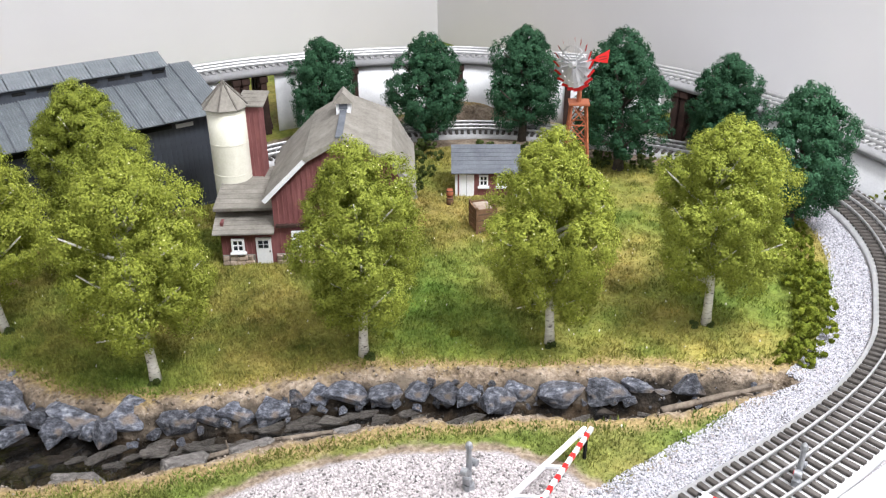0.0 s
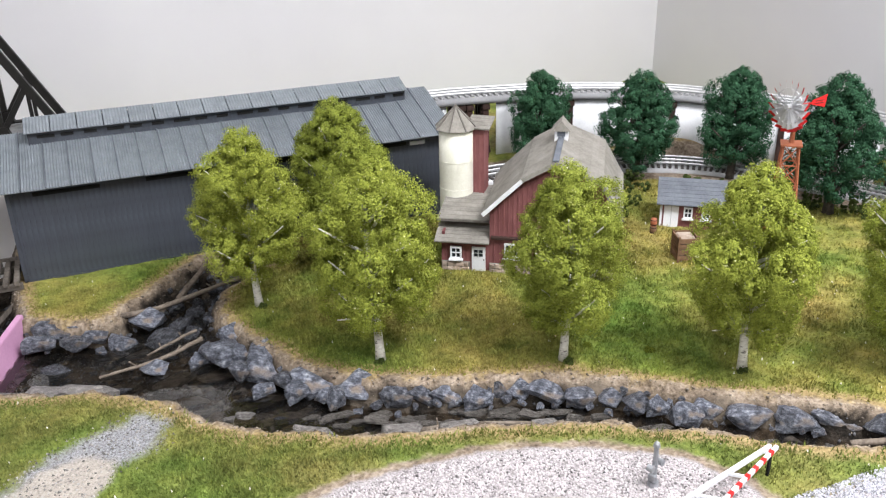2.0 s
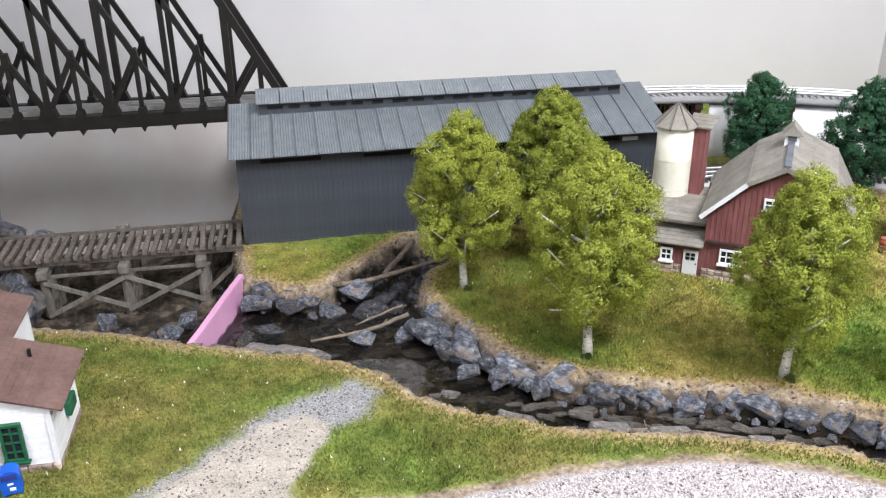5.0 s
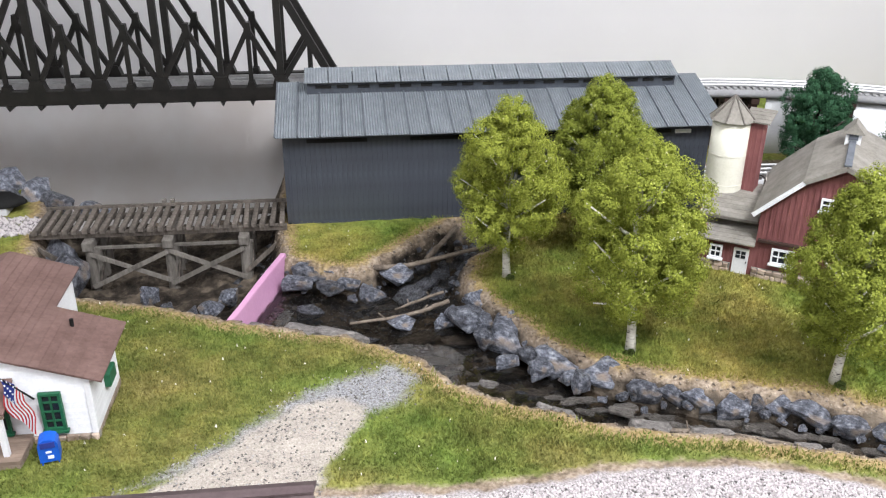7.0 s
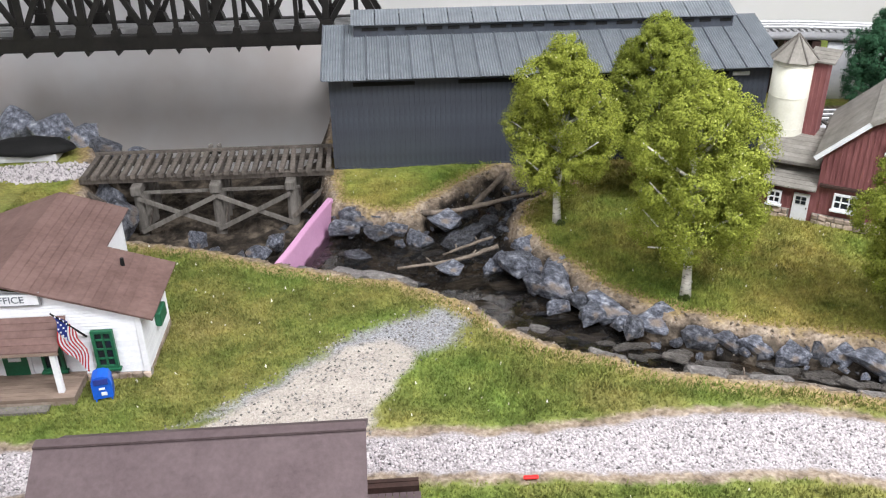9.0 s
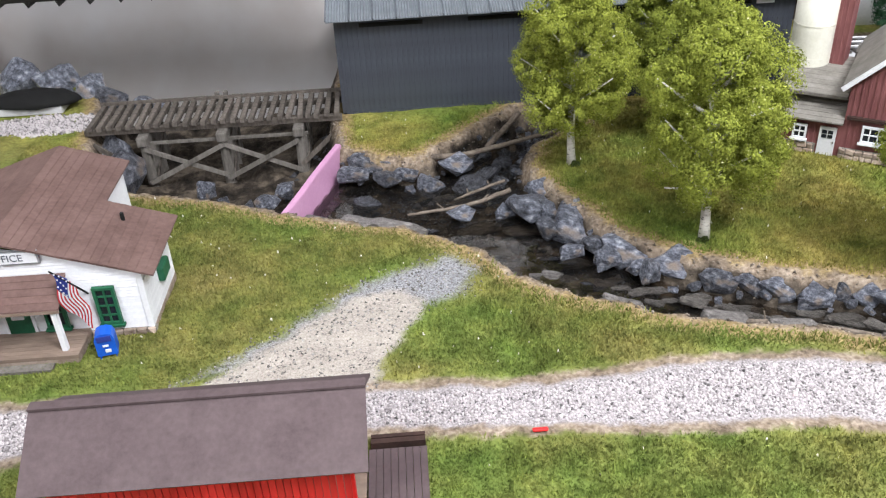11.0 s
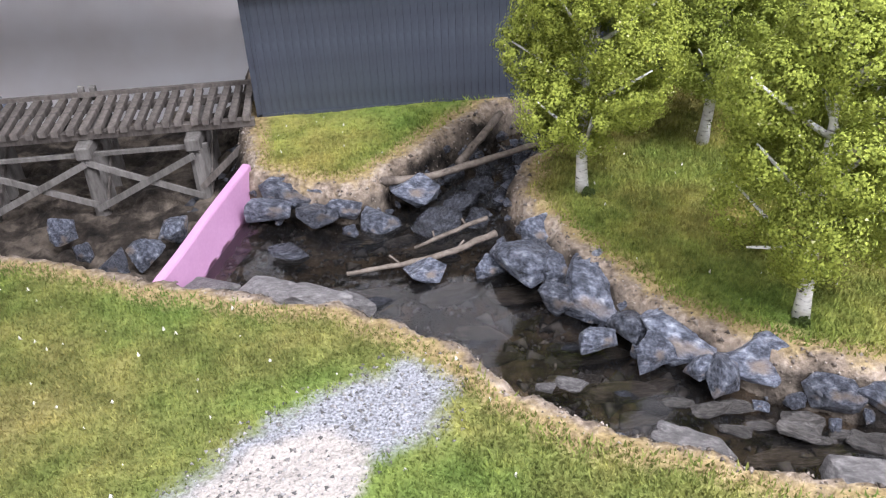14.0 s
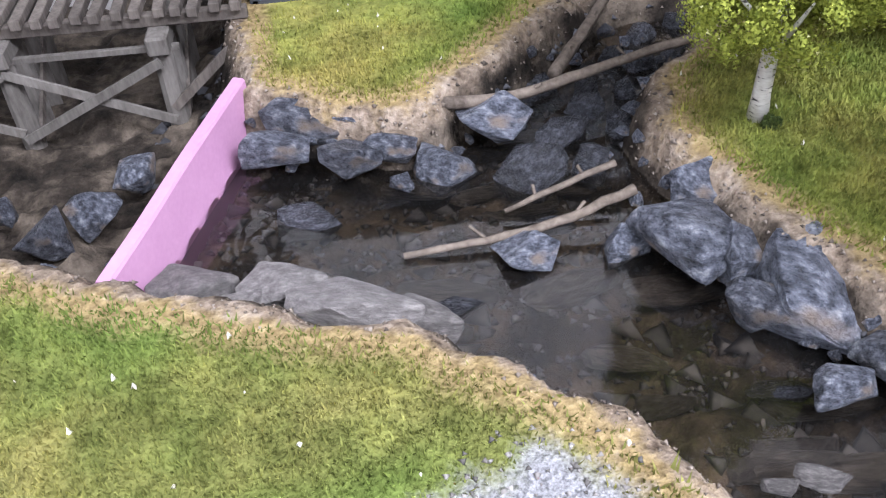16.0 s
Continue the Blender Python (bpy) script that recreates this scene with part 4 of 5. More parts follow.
# the north bank and the gully
for x, y, h in ((-1.44, 8.25, .21), (-1.13, 8.18, .15), (-1.54, 8.05, .18), (-1.21, 7.94, .15), (-1.03, 7.97, .13), (-.53, 8.12, .2)):
    rock(x, y + .05, h * 1.15, -.13, ROCKS, .62, .62, -8, 8, "blue-grey slate rock under the grassy bank")
for x, y, h in ((-.78, 7.96, .19), (-.52, 7.28, .16), (-.09, 7.26, .14)):
    rock(x, y, h, -.24, ROCKS, .7, .6, 5, 6, "pale slate rock standing in the creek")
for x, y, h in ((-1.47, 7.72, .22), (-.85, 7.02, .16), (-.35, 7.5, .12), (.6, 5.9, .12), (.25, 6.45, .13), (.45, 6.0, .1)):
    rock(x, y, h, -.29, WET, .5, .3, -5, 4, "dark wet rock just breaking the water")
for x, y, h in ((-.38, 7.84, .23), (-.04, 7.9, .17), (.17, 8.17, .15), (.31, 8.86, .11), (.04, 8.91, .15), (-.16, 8.61, .15), (.1, 8.56, .14), (-.15, 8.16, .2), (.46, 8.78, .13), (.62, 8.80, .1), (.02, 8.36, .15), (.3, 8.5, .13), (.55, 9.1, .14), (.8, 9.2, .12), (-.32, 8.4, .13)):
    rock(x, y, h, -.27, WET, .7, .6, 55, 10, "dark wet rock in the side gully")
# the dry bed under the trestle
for x, y, h in ((-3.26, 8.69, .14), (-2.35, 8.52, .15), (-2.52, 8.2, .15), (-2.73, 8.06, .15), (-3.3, 8.1, .14), (-2.98, 8.28, .1), (-2.3, 7.75, .1), (-2.62, 7.7, .12)):
    rock(x, y, h, -.48, ROCKS, .8, .85, None, 12, "grey rock on the dry muddy creek bed")
for x, y, h in ((-4.15, 8.75, .34), (-4.3, 9.3, .3), (-4.42, 8.3, .2)):
    rock(x, y, h, -.30, ROCKS, .8, .9, None, 10, "dark slate outcrop beside the trestle")
for x, y, h, z in ((-5.45, 10.95, .36, .05), (-4.95, 10.7, .32, .0), (-4.6, 10.45, .25, -.03), (-4.25, 10.3, .18, -.06), (-5.9, 10.95, .40, .08), (-4.0, 10.2, .13, -.06), (-5.2, 10.6, .2, .0)):
    rock(x, y, h, z, ROCKS, .8, .75, None, 10, "large pale blue-grey boulder at the back", "boulders at the back")

# small stones wedged between the boulders
FILLED = []
bank = glide([(5.6, 3.3), *FAR_BANK[1:17], *FAR_BANK[20:27]], .05)
for _ in range(900):
    k = RNG.integers(1, len(bank) - 1)
    d = bank[k + 1] - bank[k - 1]
    side = np.array([-d[1], d[0]]) / np.hypot(*d)
    if sdf(*(bank[k] + side * .1).reshape(2, 1), STREAM)[0] < 0:
        side = -side
    deep = RNG.uniform(.02, .22)
    x, y = bank[k] + side * deep
    h = RNG.uniform(.03, .07)
    if len(FILLED) < 110 and all(math.hypot(x - a, y - b) > 1.2 * (h + c) for a, b, c in FILLED):
        FILLED.append((x, y, h))
        rock(x, y, h, -.09 - deep * .7, ROCKS, .8, .8, None, 14, "small slate rock wedged into the creek bank")
for k in range(2, len(NEAR_BANK) - 2):
    for t in (.2, .7):
        x, y = np.array(NEAR_BANK[k]) * (1 - t) + np.array(NEAR_BANK[k + 1]) * t
        if x > -2.0 and RNG.random() < .6:
            rock(x + RNG.normal(0, .03), y + .15 + RNG.normal(0, .03), RNG.uniform(.03, .07), -.24, ROCKS, .8, .7, None, 12, "small grey rock at the foot of the bank")
for _ in range(60):
    x, y = RNG.uniform(-1.9, 1.6), RNG.uniform(5.3, 8.6)
    if sdf(np.array([x]), np.array([y]), STREAM)[0] > .16 and x > -2.0 + (y - 7.2) * .34:
        rock(x, y, RNG.uniform(.12, .3), -.36 + RNG.normal(0, .012), SLABS, .38, .2, RNG.normal(-8, 12), 3, "dark shale ledge just under the water", "creek ledges")


def log(pts, r0, r1, label):
    bm = B()
    p = glide(pts, .07)
    p[1:-1] += RNG.normal(0, .003, p[1:-1].shape)
    tube(bm, p, np.linspace(r0, r1, len(p)) * (1 + RNG.normal(0, .06, len(p))), 7)
    for k in (len(p) // 3, 2 * len(p) // 3):
        a = Vector(p[k])
        beam(bm, a, a + Vector((RNG.normal(0, .04), RNG.normal(0, .04), .05)), .012)
    tagged(part("log", bm, M_LOG, None, "", True), label, "log", "fallen logs")


log([(-.80, 8.24, -.06), (-.4, 8.22, -.05), (.19, 8.42, -.03), (.74, 8.56, .02)], .034, .022, "weathered grey log lying across the gully")
log([(-1.02, 7.36, -.25), (-.42, 7.39, -.20), (.0, 7.46, -.1)], .014, .026, "pale stripped twig half in the water")
log([(-.55, 7.55, -.22), (-.03, 7.66, -.1)], .012, .018, "thin pale twig at the water's edge")
log([(-.12, 8.5, -.12), (.08, 8.75, -.05), (.3, 9.05, .02)], .035, .03, "brown branch lying up the gully")
log([(4.6, 3.5, -.08), (5.0, 3.34, -.04), (5.48, 3.14, -.0)], .03, .022, "reddish brown stick along the creek")
log([(1.3, 5.35, -.25), (1.9, 5.22, -.24), (2.5, 4.98, -.24)], .025, .02, "grey driftwood lying in the creek")


# ---- trees ----
def crown_mesh(name, seed, mat, rx, z0, z1, lobes, leaves, size, droop=0.0, lump=40):
    g = np.random.default_rng(seed)
    h = z1 - z0
    pts = []
    centres = []
    for k in range(lobes):
        t = (k + .5) / lobes
        zz = z0 + h * (.10 + .84 * t)
        prof = (math.sin(math.pi * min(1, (t * .86 + .10)) ** .85)) ** .7
        a = k * 2.399 + g.normal(0, .3)
        rad = rx * prof * g.uniform(.42, .80) * (0.35 if t > .93 else 1)
        centres.append((math.cos(a) * rad, math.sin(a) * rad, zz, rx * g.uniform(.26, .40) * (.72 + .3 * prof)))
    per = leaves // lobes
    nrm = []
    for cx, cy, cz, cr in centres:
        clumps = max(10, int(per / lump))
        d = g.normal(size=(clumps, 3))
        d /= np.linalg.norm(d, axis=1)[:, None]
        cc = d * (cr * (.80 + .22 * g.random(clumps)))[:, None] + (cx, cy, cz)
        cc[:, 2] -= droop * cr * np.clip(-d[:, 2], 0, 1)
        q = g.normal(size=(clumps, lump, 3))
        q /= np.linalg.norm(q, axis=2)[:, :, None]
        out = (d[:, None] * .9 + q * .9 + g.normal(size=q.shape) * .35)
        pts.append((cc[:, None] + q * (cr * .29 * g.random((clumps, lump, 1)) ** .4)).reshape(-1, 3))
        nrm.append(out.reshape(-1, 3))
    p, w = np.concatenate(pts), np.concatenate(nrm)
    n = len(p)
    w /= np.linalg.norm(w, axis=1)[:, None]
    u = np.cross(w, g.normal(size=(n, 3)))
    u /= np.linalg.norm(u, axis=1)[:, None]
    v = np.cross(w, u)
    s = (size * (.6 + .8 * g.random(n)))[:, None]
    tri = np.stack([p + u * s, p - u * s * .5 + v * s * .8, p - u * s * .5 - v * s * .8], 1).reshape(-1, 3)
    return raw_mesh(name, tri, np.arange(3 * n).reshape(-1, 3), mat), centres


def trunk_mesh(seed, centres, height, r, mat, first, low=None):
    g = random.Random(seed)
    bm = B()
    lean = (g.uniform(-.05, .05), g.uniform(-.05, .05))
    axis = [(lean[0] * t + .02 * math.sin(5 * t + seed), lean[1] * t + .02 * math.cos(4 * t), height * t) for t in (0, .08, .2, .35, .5, .65, .8, .93)]
    tube(bm, axis, [r * 1.25, r, r * .92, r * .8, r * .62, r * .45, r * .3, r * .12], 9)
    if low is not None:
        a = radians(low)
        c, s = math.cos(a), math.sin(a)
        tube(bm, [(0, 0, .40), (c * .14, s * .14, .47), (c * .36, s * .36, .50)], [r * .5, r * .36, r * .14], 6)
    for cx, cy, cz, cr in centres[::2]:
        zb = max(first, cz - .28 - g.random() * .1)
        k = zb / height
        s = (lean[0] * k, lean[1] * k, zb)
        m = ((s[0] + cx) * .5, (s[1] + cy) * .5, (zb + cz) * .5 - .03)
        e = (cx * 1.25, cy * 1.25, cz + .04)
        tube(bm, [s, m, e], [r * .45, r * .32, r * .12], 6)
    return mesh_of(bm, mat, True, "trunk")


def make_tree(x, y, rz, height, meshes, label, group, category="tree"):
    trunk, crown, ref = meshes
    root = thing("tree", x, y, at_ground(x, y) - .015, rz, label, category, group)
    k = height / ref
    for name, me in (("trunk", trunk), ("crown", crown)):
        place(name, me, root, 0, 0, 0, 0, 0, 0, (k, k, k))


BIRCHES, OAKS = [], []
for seed, low in ((3, 100), (8, -120), (15, -70)):
    crown, centres = crown_mesh("crown", seed, M_BIRCH, .62, .42, 1.92, 28, 150000, .0092, .35, 80)
    BIRCHES.append((trunk_mesh(seed, centres, 1.85, .042, M_BARK, .40, low), crown, 1.92))
for seed in (21, 34):
    crown, centres = crown_mesh("crown", seed, M_OAK, .64, .28, 1.60, 24, 60000, .0135, .1, 60)
    OAKS.append((trunk_mesh(seed, centres, 1.5, .06, M_BROWNBARK, .3), crown, 1.60))
for i, (x, y, h, rz) in enumerate(((.66, 7.75, 1.88, 20), (1.75, 8.3, 1.95, 140), (1.48, 6.2, 1.96, 250), (3.08, 5.47, 1.87, 80), (4.46, 4.7, 1.9, 300), (5.81, 4.08, 1.9, 190))):
    make_tree(x, y, rz, h, BIRCHES[i % 3], "model birch with white trunk and yellow-green foam foliage", "birch trees")
for i, (x, y, h, rz) in enumerate(((5.5, 10.5, 1.45, 10), (6.5, 9.45, 1.52, 95), (7.75, 8.9, 1.57, 170), (7.95, 7.25, 1.72, 240), (9.2, 6.6, 1.42, 310), (8.0, 4.75, 1.6, 55))):
    make_tree(x, y, rz, h, OAKS[i % 2], "model tree with dense dark green foliage", "dark green trees")


def bush(x, y, r, mat, label, group, seed):
    me, _ = crown_mesh("bush", seed, mat, r, -.02, r * 1.05, 7, 2600, .016)
    tagged(place("bush", me, None, x, y, at_ground(x, y) - .02), label, "bush", group)


for i, (x, y, r) in enumerate(((5.95, 3.25, .2), (6.15, 3.3, .22), (6.4, 3.4, .24), (6.62, 3.5, .24), (6.85, 3.72, .24), (7.1, 3.95, .25), (7.35, 4.15, .24), (7.6, 4.4, .25), (7.85, 4.6, .22), (9.75, 4.6, .22), (9.9, 4.9, .24), (9.6, 4.3, .2))):
    bush(x, y, r, M_BUSH, "low yellow-green foam bush beside the ballast", "bushes by the track", 40 + i)
for i, (x, y, r) in enumerate(((6.2, 9.1, .24), (5.8, 8.7, .26), (5.5, 8.4, .2), (6.9, 8.7, .2), (7.6, 7.75, .2), (7.9, 7.5, .2), (8.25, 7.05, .22), (8.5, 6.8, .2), (7.2, 8.3, .22), (8.4, 5.9, .25), (8.2, 6.3, .22))):
    bush(x, y, r, M_SCRUB, "dark olive scrub along the meadow's edge", "scrub bushes", 60 + i)
for i, (x, y) in enumerate(((3.08, 5.42), (4.46, 4.65), (5.8, 4.03), (5.68, 4.1), (.68, 7.68), (1.48, 6.13), (4.9, 4.9), (3.4, 5.6), (3.9, 5.3))):
    bush(x, y, .055, M_BUSH if i > 5 else M_SCRUB, "small green weed tuft in the turf", "weed tufts", 80 + i)


# ---- farm ----
def window(parent, x, z, w, h, y, cols=2, rows=2, frame_mat=M_WHITE, bar=.012):
    """A framed window on a wall that faces -y: a frame ring, glazing bars, sill and panes."""
    t = bar * 1.6
    bm = B()
    rings = [[bm.verts.new((x + sx * (w / 2 - o), yy, z + h / 2 + sz * (h / 2 - o))) for sx, sz in ((-1, -1), (1, -1), (1, 1), (-1, 1))] for o, yy in ((0, y), (0, y - .03), (t, y - .03), (t, y))]
    for a, b in zip(rings, rings[1:] + rings[:1]):
        for k in range(4):
            bm.faces.new((a[k], a[(k + 1) % 4], b[(k + 1) % 4], b[k]))
    bmesh.ops.recalc_face_normals(bm, faces=bm.faces)
    win = part("window", bm, frame_mat, parent)
    for i in range(1, cols):
        xx = x - w / 2 + w * i / cols
        part("glazing_bar", box(B(), xx - bar / 2, y - .024, z + t, xx + bar / 2, y, z + h - t), frame_mat, win)
    for j in range(1, rows):
        zz = z + h * j / rows
        part("glazing_bar", box(B(), x - w / 2 + t, y - .022, zz - bar / 2, x + w / 2 - t, y, zz + bar / 2), frame_mat, win)
    for i in range(cols):
        for j in range(rows):
            x0, z0 = x - w / 2 + w * i / cols, z + h * j / rows
            part("pane", box(B(), x0 + .004, y - .012, z0 + .004, x0 + w / cols - .004, y - .004, z0 + h / rows - .004), M_GLASS, win)
    part("sill", box(B(), x - w / 2 - .015, y - .045, z - .018, x + w / 2 + .015, y, z), frame_mat, win)
    return win


def courses(x0, y0, z0, x1, y1, z1, across, n, thick=.012):
    """Overlapping shingle courses up a slope: eave edge (x0, y0, z0) to ridge edge (x1, y1, z1), `across` is the vector along the eave."""
    bm = B()
    a, b, u = Vector((x0, y0, z0)), Vector((x1, y1, z1)), Vector(across)
    nrm = u.cross(b - a).normalized()
    if nrm.z < 0:
        nrm = -nrm
    for k in range(n):
        lo, hi = a.lerp(b, k / n), a.lerp(b, min(1, (k + 1.25) / n))
        vs = [bm.verts.new(p) for p in (lo, lo + u, hi + u, hi, lo + nrm * thick, lo + u + nrm * thick, hi + u + nrm * .002, hi + nrm * .002)]
        for f in ((0, 3, 2, 1), (4, 5, 6, 7), (0, 1, 5, 4), (1, 2, 6, 5), (3, 0, 4, 7), (2, 3, 7, 6)):
            bm.faces.new([vs[i] for i in f])
    bmesh.ops.recalc_face_normals(bm, faces=bm.faces)
    return bm


def shingled(name, parent, mat, x0, y0, z0, x1, y1, z1, across, n, thick=.006, label=""):
    """A roof slope: a thin slab with one piece for each course of shingles on it."""
    a, c, u = Vector((x0, y0, z0)), Vector((x1, y1, z1)), Vector(across)
    roof = part(name, courses(x0, y0, z0 - .012, x1, y1, z1 - .012, across, 1, .009), mat, parent, label)
    for k in range(n):
        lo, hi = a.lerp(c, k / n), a.lerp(c, min(1, (k + 1.2) / n))
        part("shingle_course", courses(*lo, *hi, across, 1, thick), mat, roof)
    return roof


def stone_base(parent, x0, x1, y, h, rows=2):
    """Fieldstones along the foot of a wall that faces -y."""
    part("foundation", box(B(), x0, y - .006, 0, x1, y + .03, h), M_BARNROOF, parent)
    for r in range(rows):
        x = x0
        while x < x1 - .02:
            w = min(RNG.uniform(.05, .10), x1 - x)
            bm = box(B(), x + .003, y - .026 - RNG.random() * .008, h * r / rows + .003, x + w - .003, y, h * (r + 1) / rows - .003, .008)
            for v in bm.verts:
                v.co += Vector(RNG.normal(0, .003, 3))
            part("stone", bm, M_FIELDSTONE, parent)
            x += w


def board_wall(outline, y, thick=.03):
    return poly_prism(B(), outline, y, y + thick, "y")


def barn():
    """Local frame: x along the gable front, y back along the ridge."""
    root = thing("barn", 3.22, 7.45, at_ground(3.3, 7.4) - .01, -33, "red board barn with weathered gambrel roof and lean-to", "barn")
    W, L, e, ridge = 1.38, 1.40, .80, .71
    rz, bz, bx = 1.36, 1.16, .36
    er, br_z, br_x = .80, 1.16, 1.20
    outline = [(0, 0), (W, 0), (W, er), (br_x, br_z - .03), (ridge, rz - .03), (bx, bz - .03), (0, e)]
    part("front_wall", board_wall(outline, 0), M_RED, root, "red board-and-batten gable wall")
    part("back_wall", board_wall(outline, L - .03), M_RED, root)
    part("side_wall", box(B(), 0, .03, 0, .03, L - .03, e), M_RED, root)
    part("side_wall", box(B(), W - .03, .03, 0, W, L - .03, er), M_RED, root)
    for k in range(1, 26):
        x = W * k / 26
        top = float(np.interp(x, (0, bx, ridge, br_x, W), (e, bz, rz, br_z, er)))
        part("batten", box(B(), x - .006, -.010, .12, x + .006, 0, top - .05), M_RED, root)
    o = .07
    for xa, za, xb, zb, mat in ((-.07, e - .06, bx, bz, M_WHITE), (bx - .01, bz - .004, ridge, rz, M_BARNROOF), (W + .06, er - .06, br_x, br_z, M_BARNROOF), (br_x + .01, br_z - .004, ridge, rz, M_BARNROOF)):
        shingled("roof", root, M_BARNROOF, xa, -o, za, xb, -o, zb, (0, L + 2 * o, 0), 7, label="weathered grey-brown shingle roof")
        part("barge_board", beam(B(), (xa, -o - .006, za - .025), (xb, -o - .006, zb - .025), .012, .045), mat, root)
    part("ridge_cap", box(B(), ridge - .035, -o, rz - .005, ridge + .035, L + o, rz + .018, .006), M_SLATE, root, "grey ridge cap")
    stone_base(root, 0, W, -.012, .11)
    window(root, .28, .20, .22, .17, -.012, 3, 2)
    part("ledge", box(B(), .02, -.05, .42, .6, 0, .445), M_BENT, root)
    window(root, .62, .86, .16, .13, -.012, 2, 2)
    window(root, .95, .20, .22, .17, -.012, 3, 2)
    # cupola on the ridge
    cup = part("cupola", box(B(), ridge - .075, .78, rz - .06, ridge + .075, .97, rz + .11), M_WHITE, root, "white louvred cupola")
    part("roof", poly_prism(B(), [(ridge - .11, rz + .09), (ridge + .11, rz + .09), (ridge, rz + .21)], .75, 1.0, "y"), M_BARNROOF, cup)
    part("louvre", box(B(), ridge - .045, .772, rz + .025, ridge + .045, .782, rz + .08), M_SLATE, cup)
    # lean-to
    part("lean_to_wall", box(B(), -.55, 0, 0, 0, .04, .37), M_RED, root)
    part("lean_to_wall", box(B(), -.55, .04, 0, -.52, .95, .45), M_RED, root)
    part("lean_to_wall", box(B(), -.52, .26, .3, 0, .29, .56), M_RED, root)
    for k in range(1, 11):
        part("batten", box(B(), -.55 + k * .05 - .005, -.008, .12, -.55 + k * .05 + .005, 0, .35), M_RED, root)
    stone_base(root, -.55, -.22, -.010, .11)
    window(root, -.38, .15, .13, .15, -.012, 2, 2)
    door = part("door", box(B(), -.20, -.022, .01, -.045, .0, .30), M_WHITE, root, "white plank door with glazed top")
    for k in range(2):
        for j in range(2):
            part("pane", box(B(), -.175 + k * .055, -.027, .19 + j * .045, -.130 + k * .055, -.02, .225 + j * .045), M_GLASS, door)
    part("door_handle", box(B(), -.068, -.030, .14, -.058, -.022, .16), M_BLACK, door)
    shingled("porch_roof", root, M_BARNROOF, -.62, -.07, .37, -.62, .30, .50, (.62, 0, 0), 6, label="")
    shingled("upper_roof", root, M_BARNROOF, -.62, .12, .57, -.62, 1.05, .66, (.60, 0, 0), 9, label="")
    part("fascia", box(B(), -.62, .11, .545, -.02, .125, .572), M_GREYWOOD, root)
    part("lean_to_wall", box(B(), -.55, .95, 0, -.02, .98, .56), M_RED, root)
    # stacked lumber behind
    for k in range(4):
        part("lumber", box(B(), -.10, 1.02 + .0 * k, .62 + k * .03, .0, 1.32, .64 + k * .03), M_GREYWOOD, root)


barn()


def silo():
    root = thing("silo", 3.25, 8.45, at_ground(3.25, 8.45) - .01, -40, "cream silo with a shingled cone roof beside a red chute", "silo")
    bm = tube(B(), [(0, 0, 0), (0, 0, .6), (0, 0, 1.0), (0, 0, 1.48)], [.205, .205, .205, .205], 32)
    part("body", bm, M_SILO, root, "", True)
    for z in (.74, 1.08, 1.42):
        part("band", tube(B(), [(0, 0, z), (0, 0, z + .012)], [.209, .209], 32), M_SILO, root)
    bm = B()
    bmesh.ops.create_cone(bm, segments=8, radius1=.255, radius2=.0, depth=.26, cap_ends=True, matrix=Matrix.Translation((0, 0, 1.60)))
    part("roof", bm, M_BARNROOF, root, "weathered shingle cone roof")
    for k in range(8):
        a = k * math.tau / 8
        part("roof_rib", beam(B(), (.255 * math.cos(a), .255 * math.sin(a), 1.475), (0, 0, 1.735), .014), M_GREYWOOD, root)
    part("chute", box(B(), .16, .0, 0, .34, .2, 1.48), M_RED, root, "red board chute")
    for k in range(4):
        part("batten", box(B(), .18 + k * .05, -.008, 0, .19 + k * .05, 0, 1.47), M_RED, root)
    shingled("chute_roof", root, M_BARNROOF, .12, -.04, 1.48, .12, .26, 1.56, (.29, 0, 0), 4, label="")


silo()


def shed():
    root = thing("shed", 5.80, 7.84, at_ground(5.8, 7.7) - .01, -36, "small red shed with white door and grey roof", "shed")
    W, D, e, r = .72, .46, .38, .60
    part("wall", poly_prism(B(), [(0, 0), (D, 0), (D, e), (D / 2, r - .04), (0, e)], 0, .02, "x"), M_RED, root)
    part("wall", poly_prism(B(), [(0, 0), (D, 0), (D, e), (D / 2, r - .04), (0, e)], W - .02, W, "x"), M_RED, root)
    part("wall", box(B(), .02, 0, 0, W - .02, .02, e), M_RED, root)
    part("wall", box(B(), .02, D - .02, 0, W - .02, D, e), M_RED, root)
    for x in (0, W):
        part("corner_board", box(B(), x - .015, -.015, 0, x + .015, 0, e), M_WHITE, root)
    door = part("door", box(B(), .035, -.014, .01, .215, 0, .34), M_WHITE, root, "white plank double door")
    part("groove", box(B(), .122, -.017, .02, .127, -.013, .33), M_GREYPOST, door)
    window(root, .33, .15, .11, .15, 0, 2, 2)
    window(root, .55, .15, .11, .15, 0, 2, 2)
    shingled("roof", root, M_SLATE, -.06, -.09, e - .03, -.06, D / 2, r, (W + .12, 0, 0), 7, label="blue-grey shingle roof")
    shingled("roof", root, M_SLATE, -.06, D + .09, e - .03, -.06, D / 2, r, (W + .12, 0, 0), 7, label="blue-grey shingle roof")
    part("step", box(B(), .02, -.06, 0, .23, -.014, .015), M_WHITE, root)


shed()


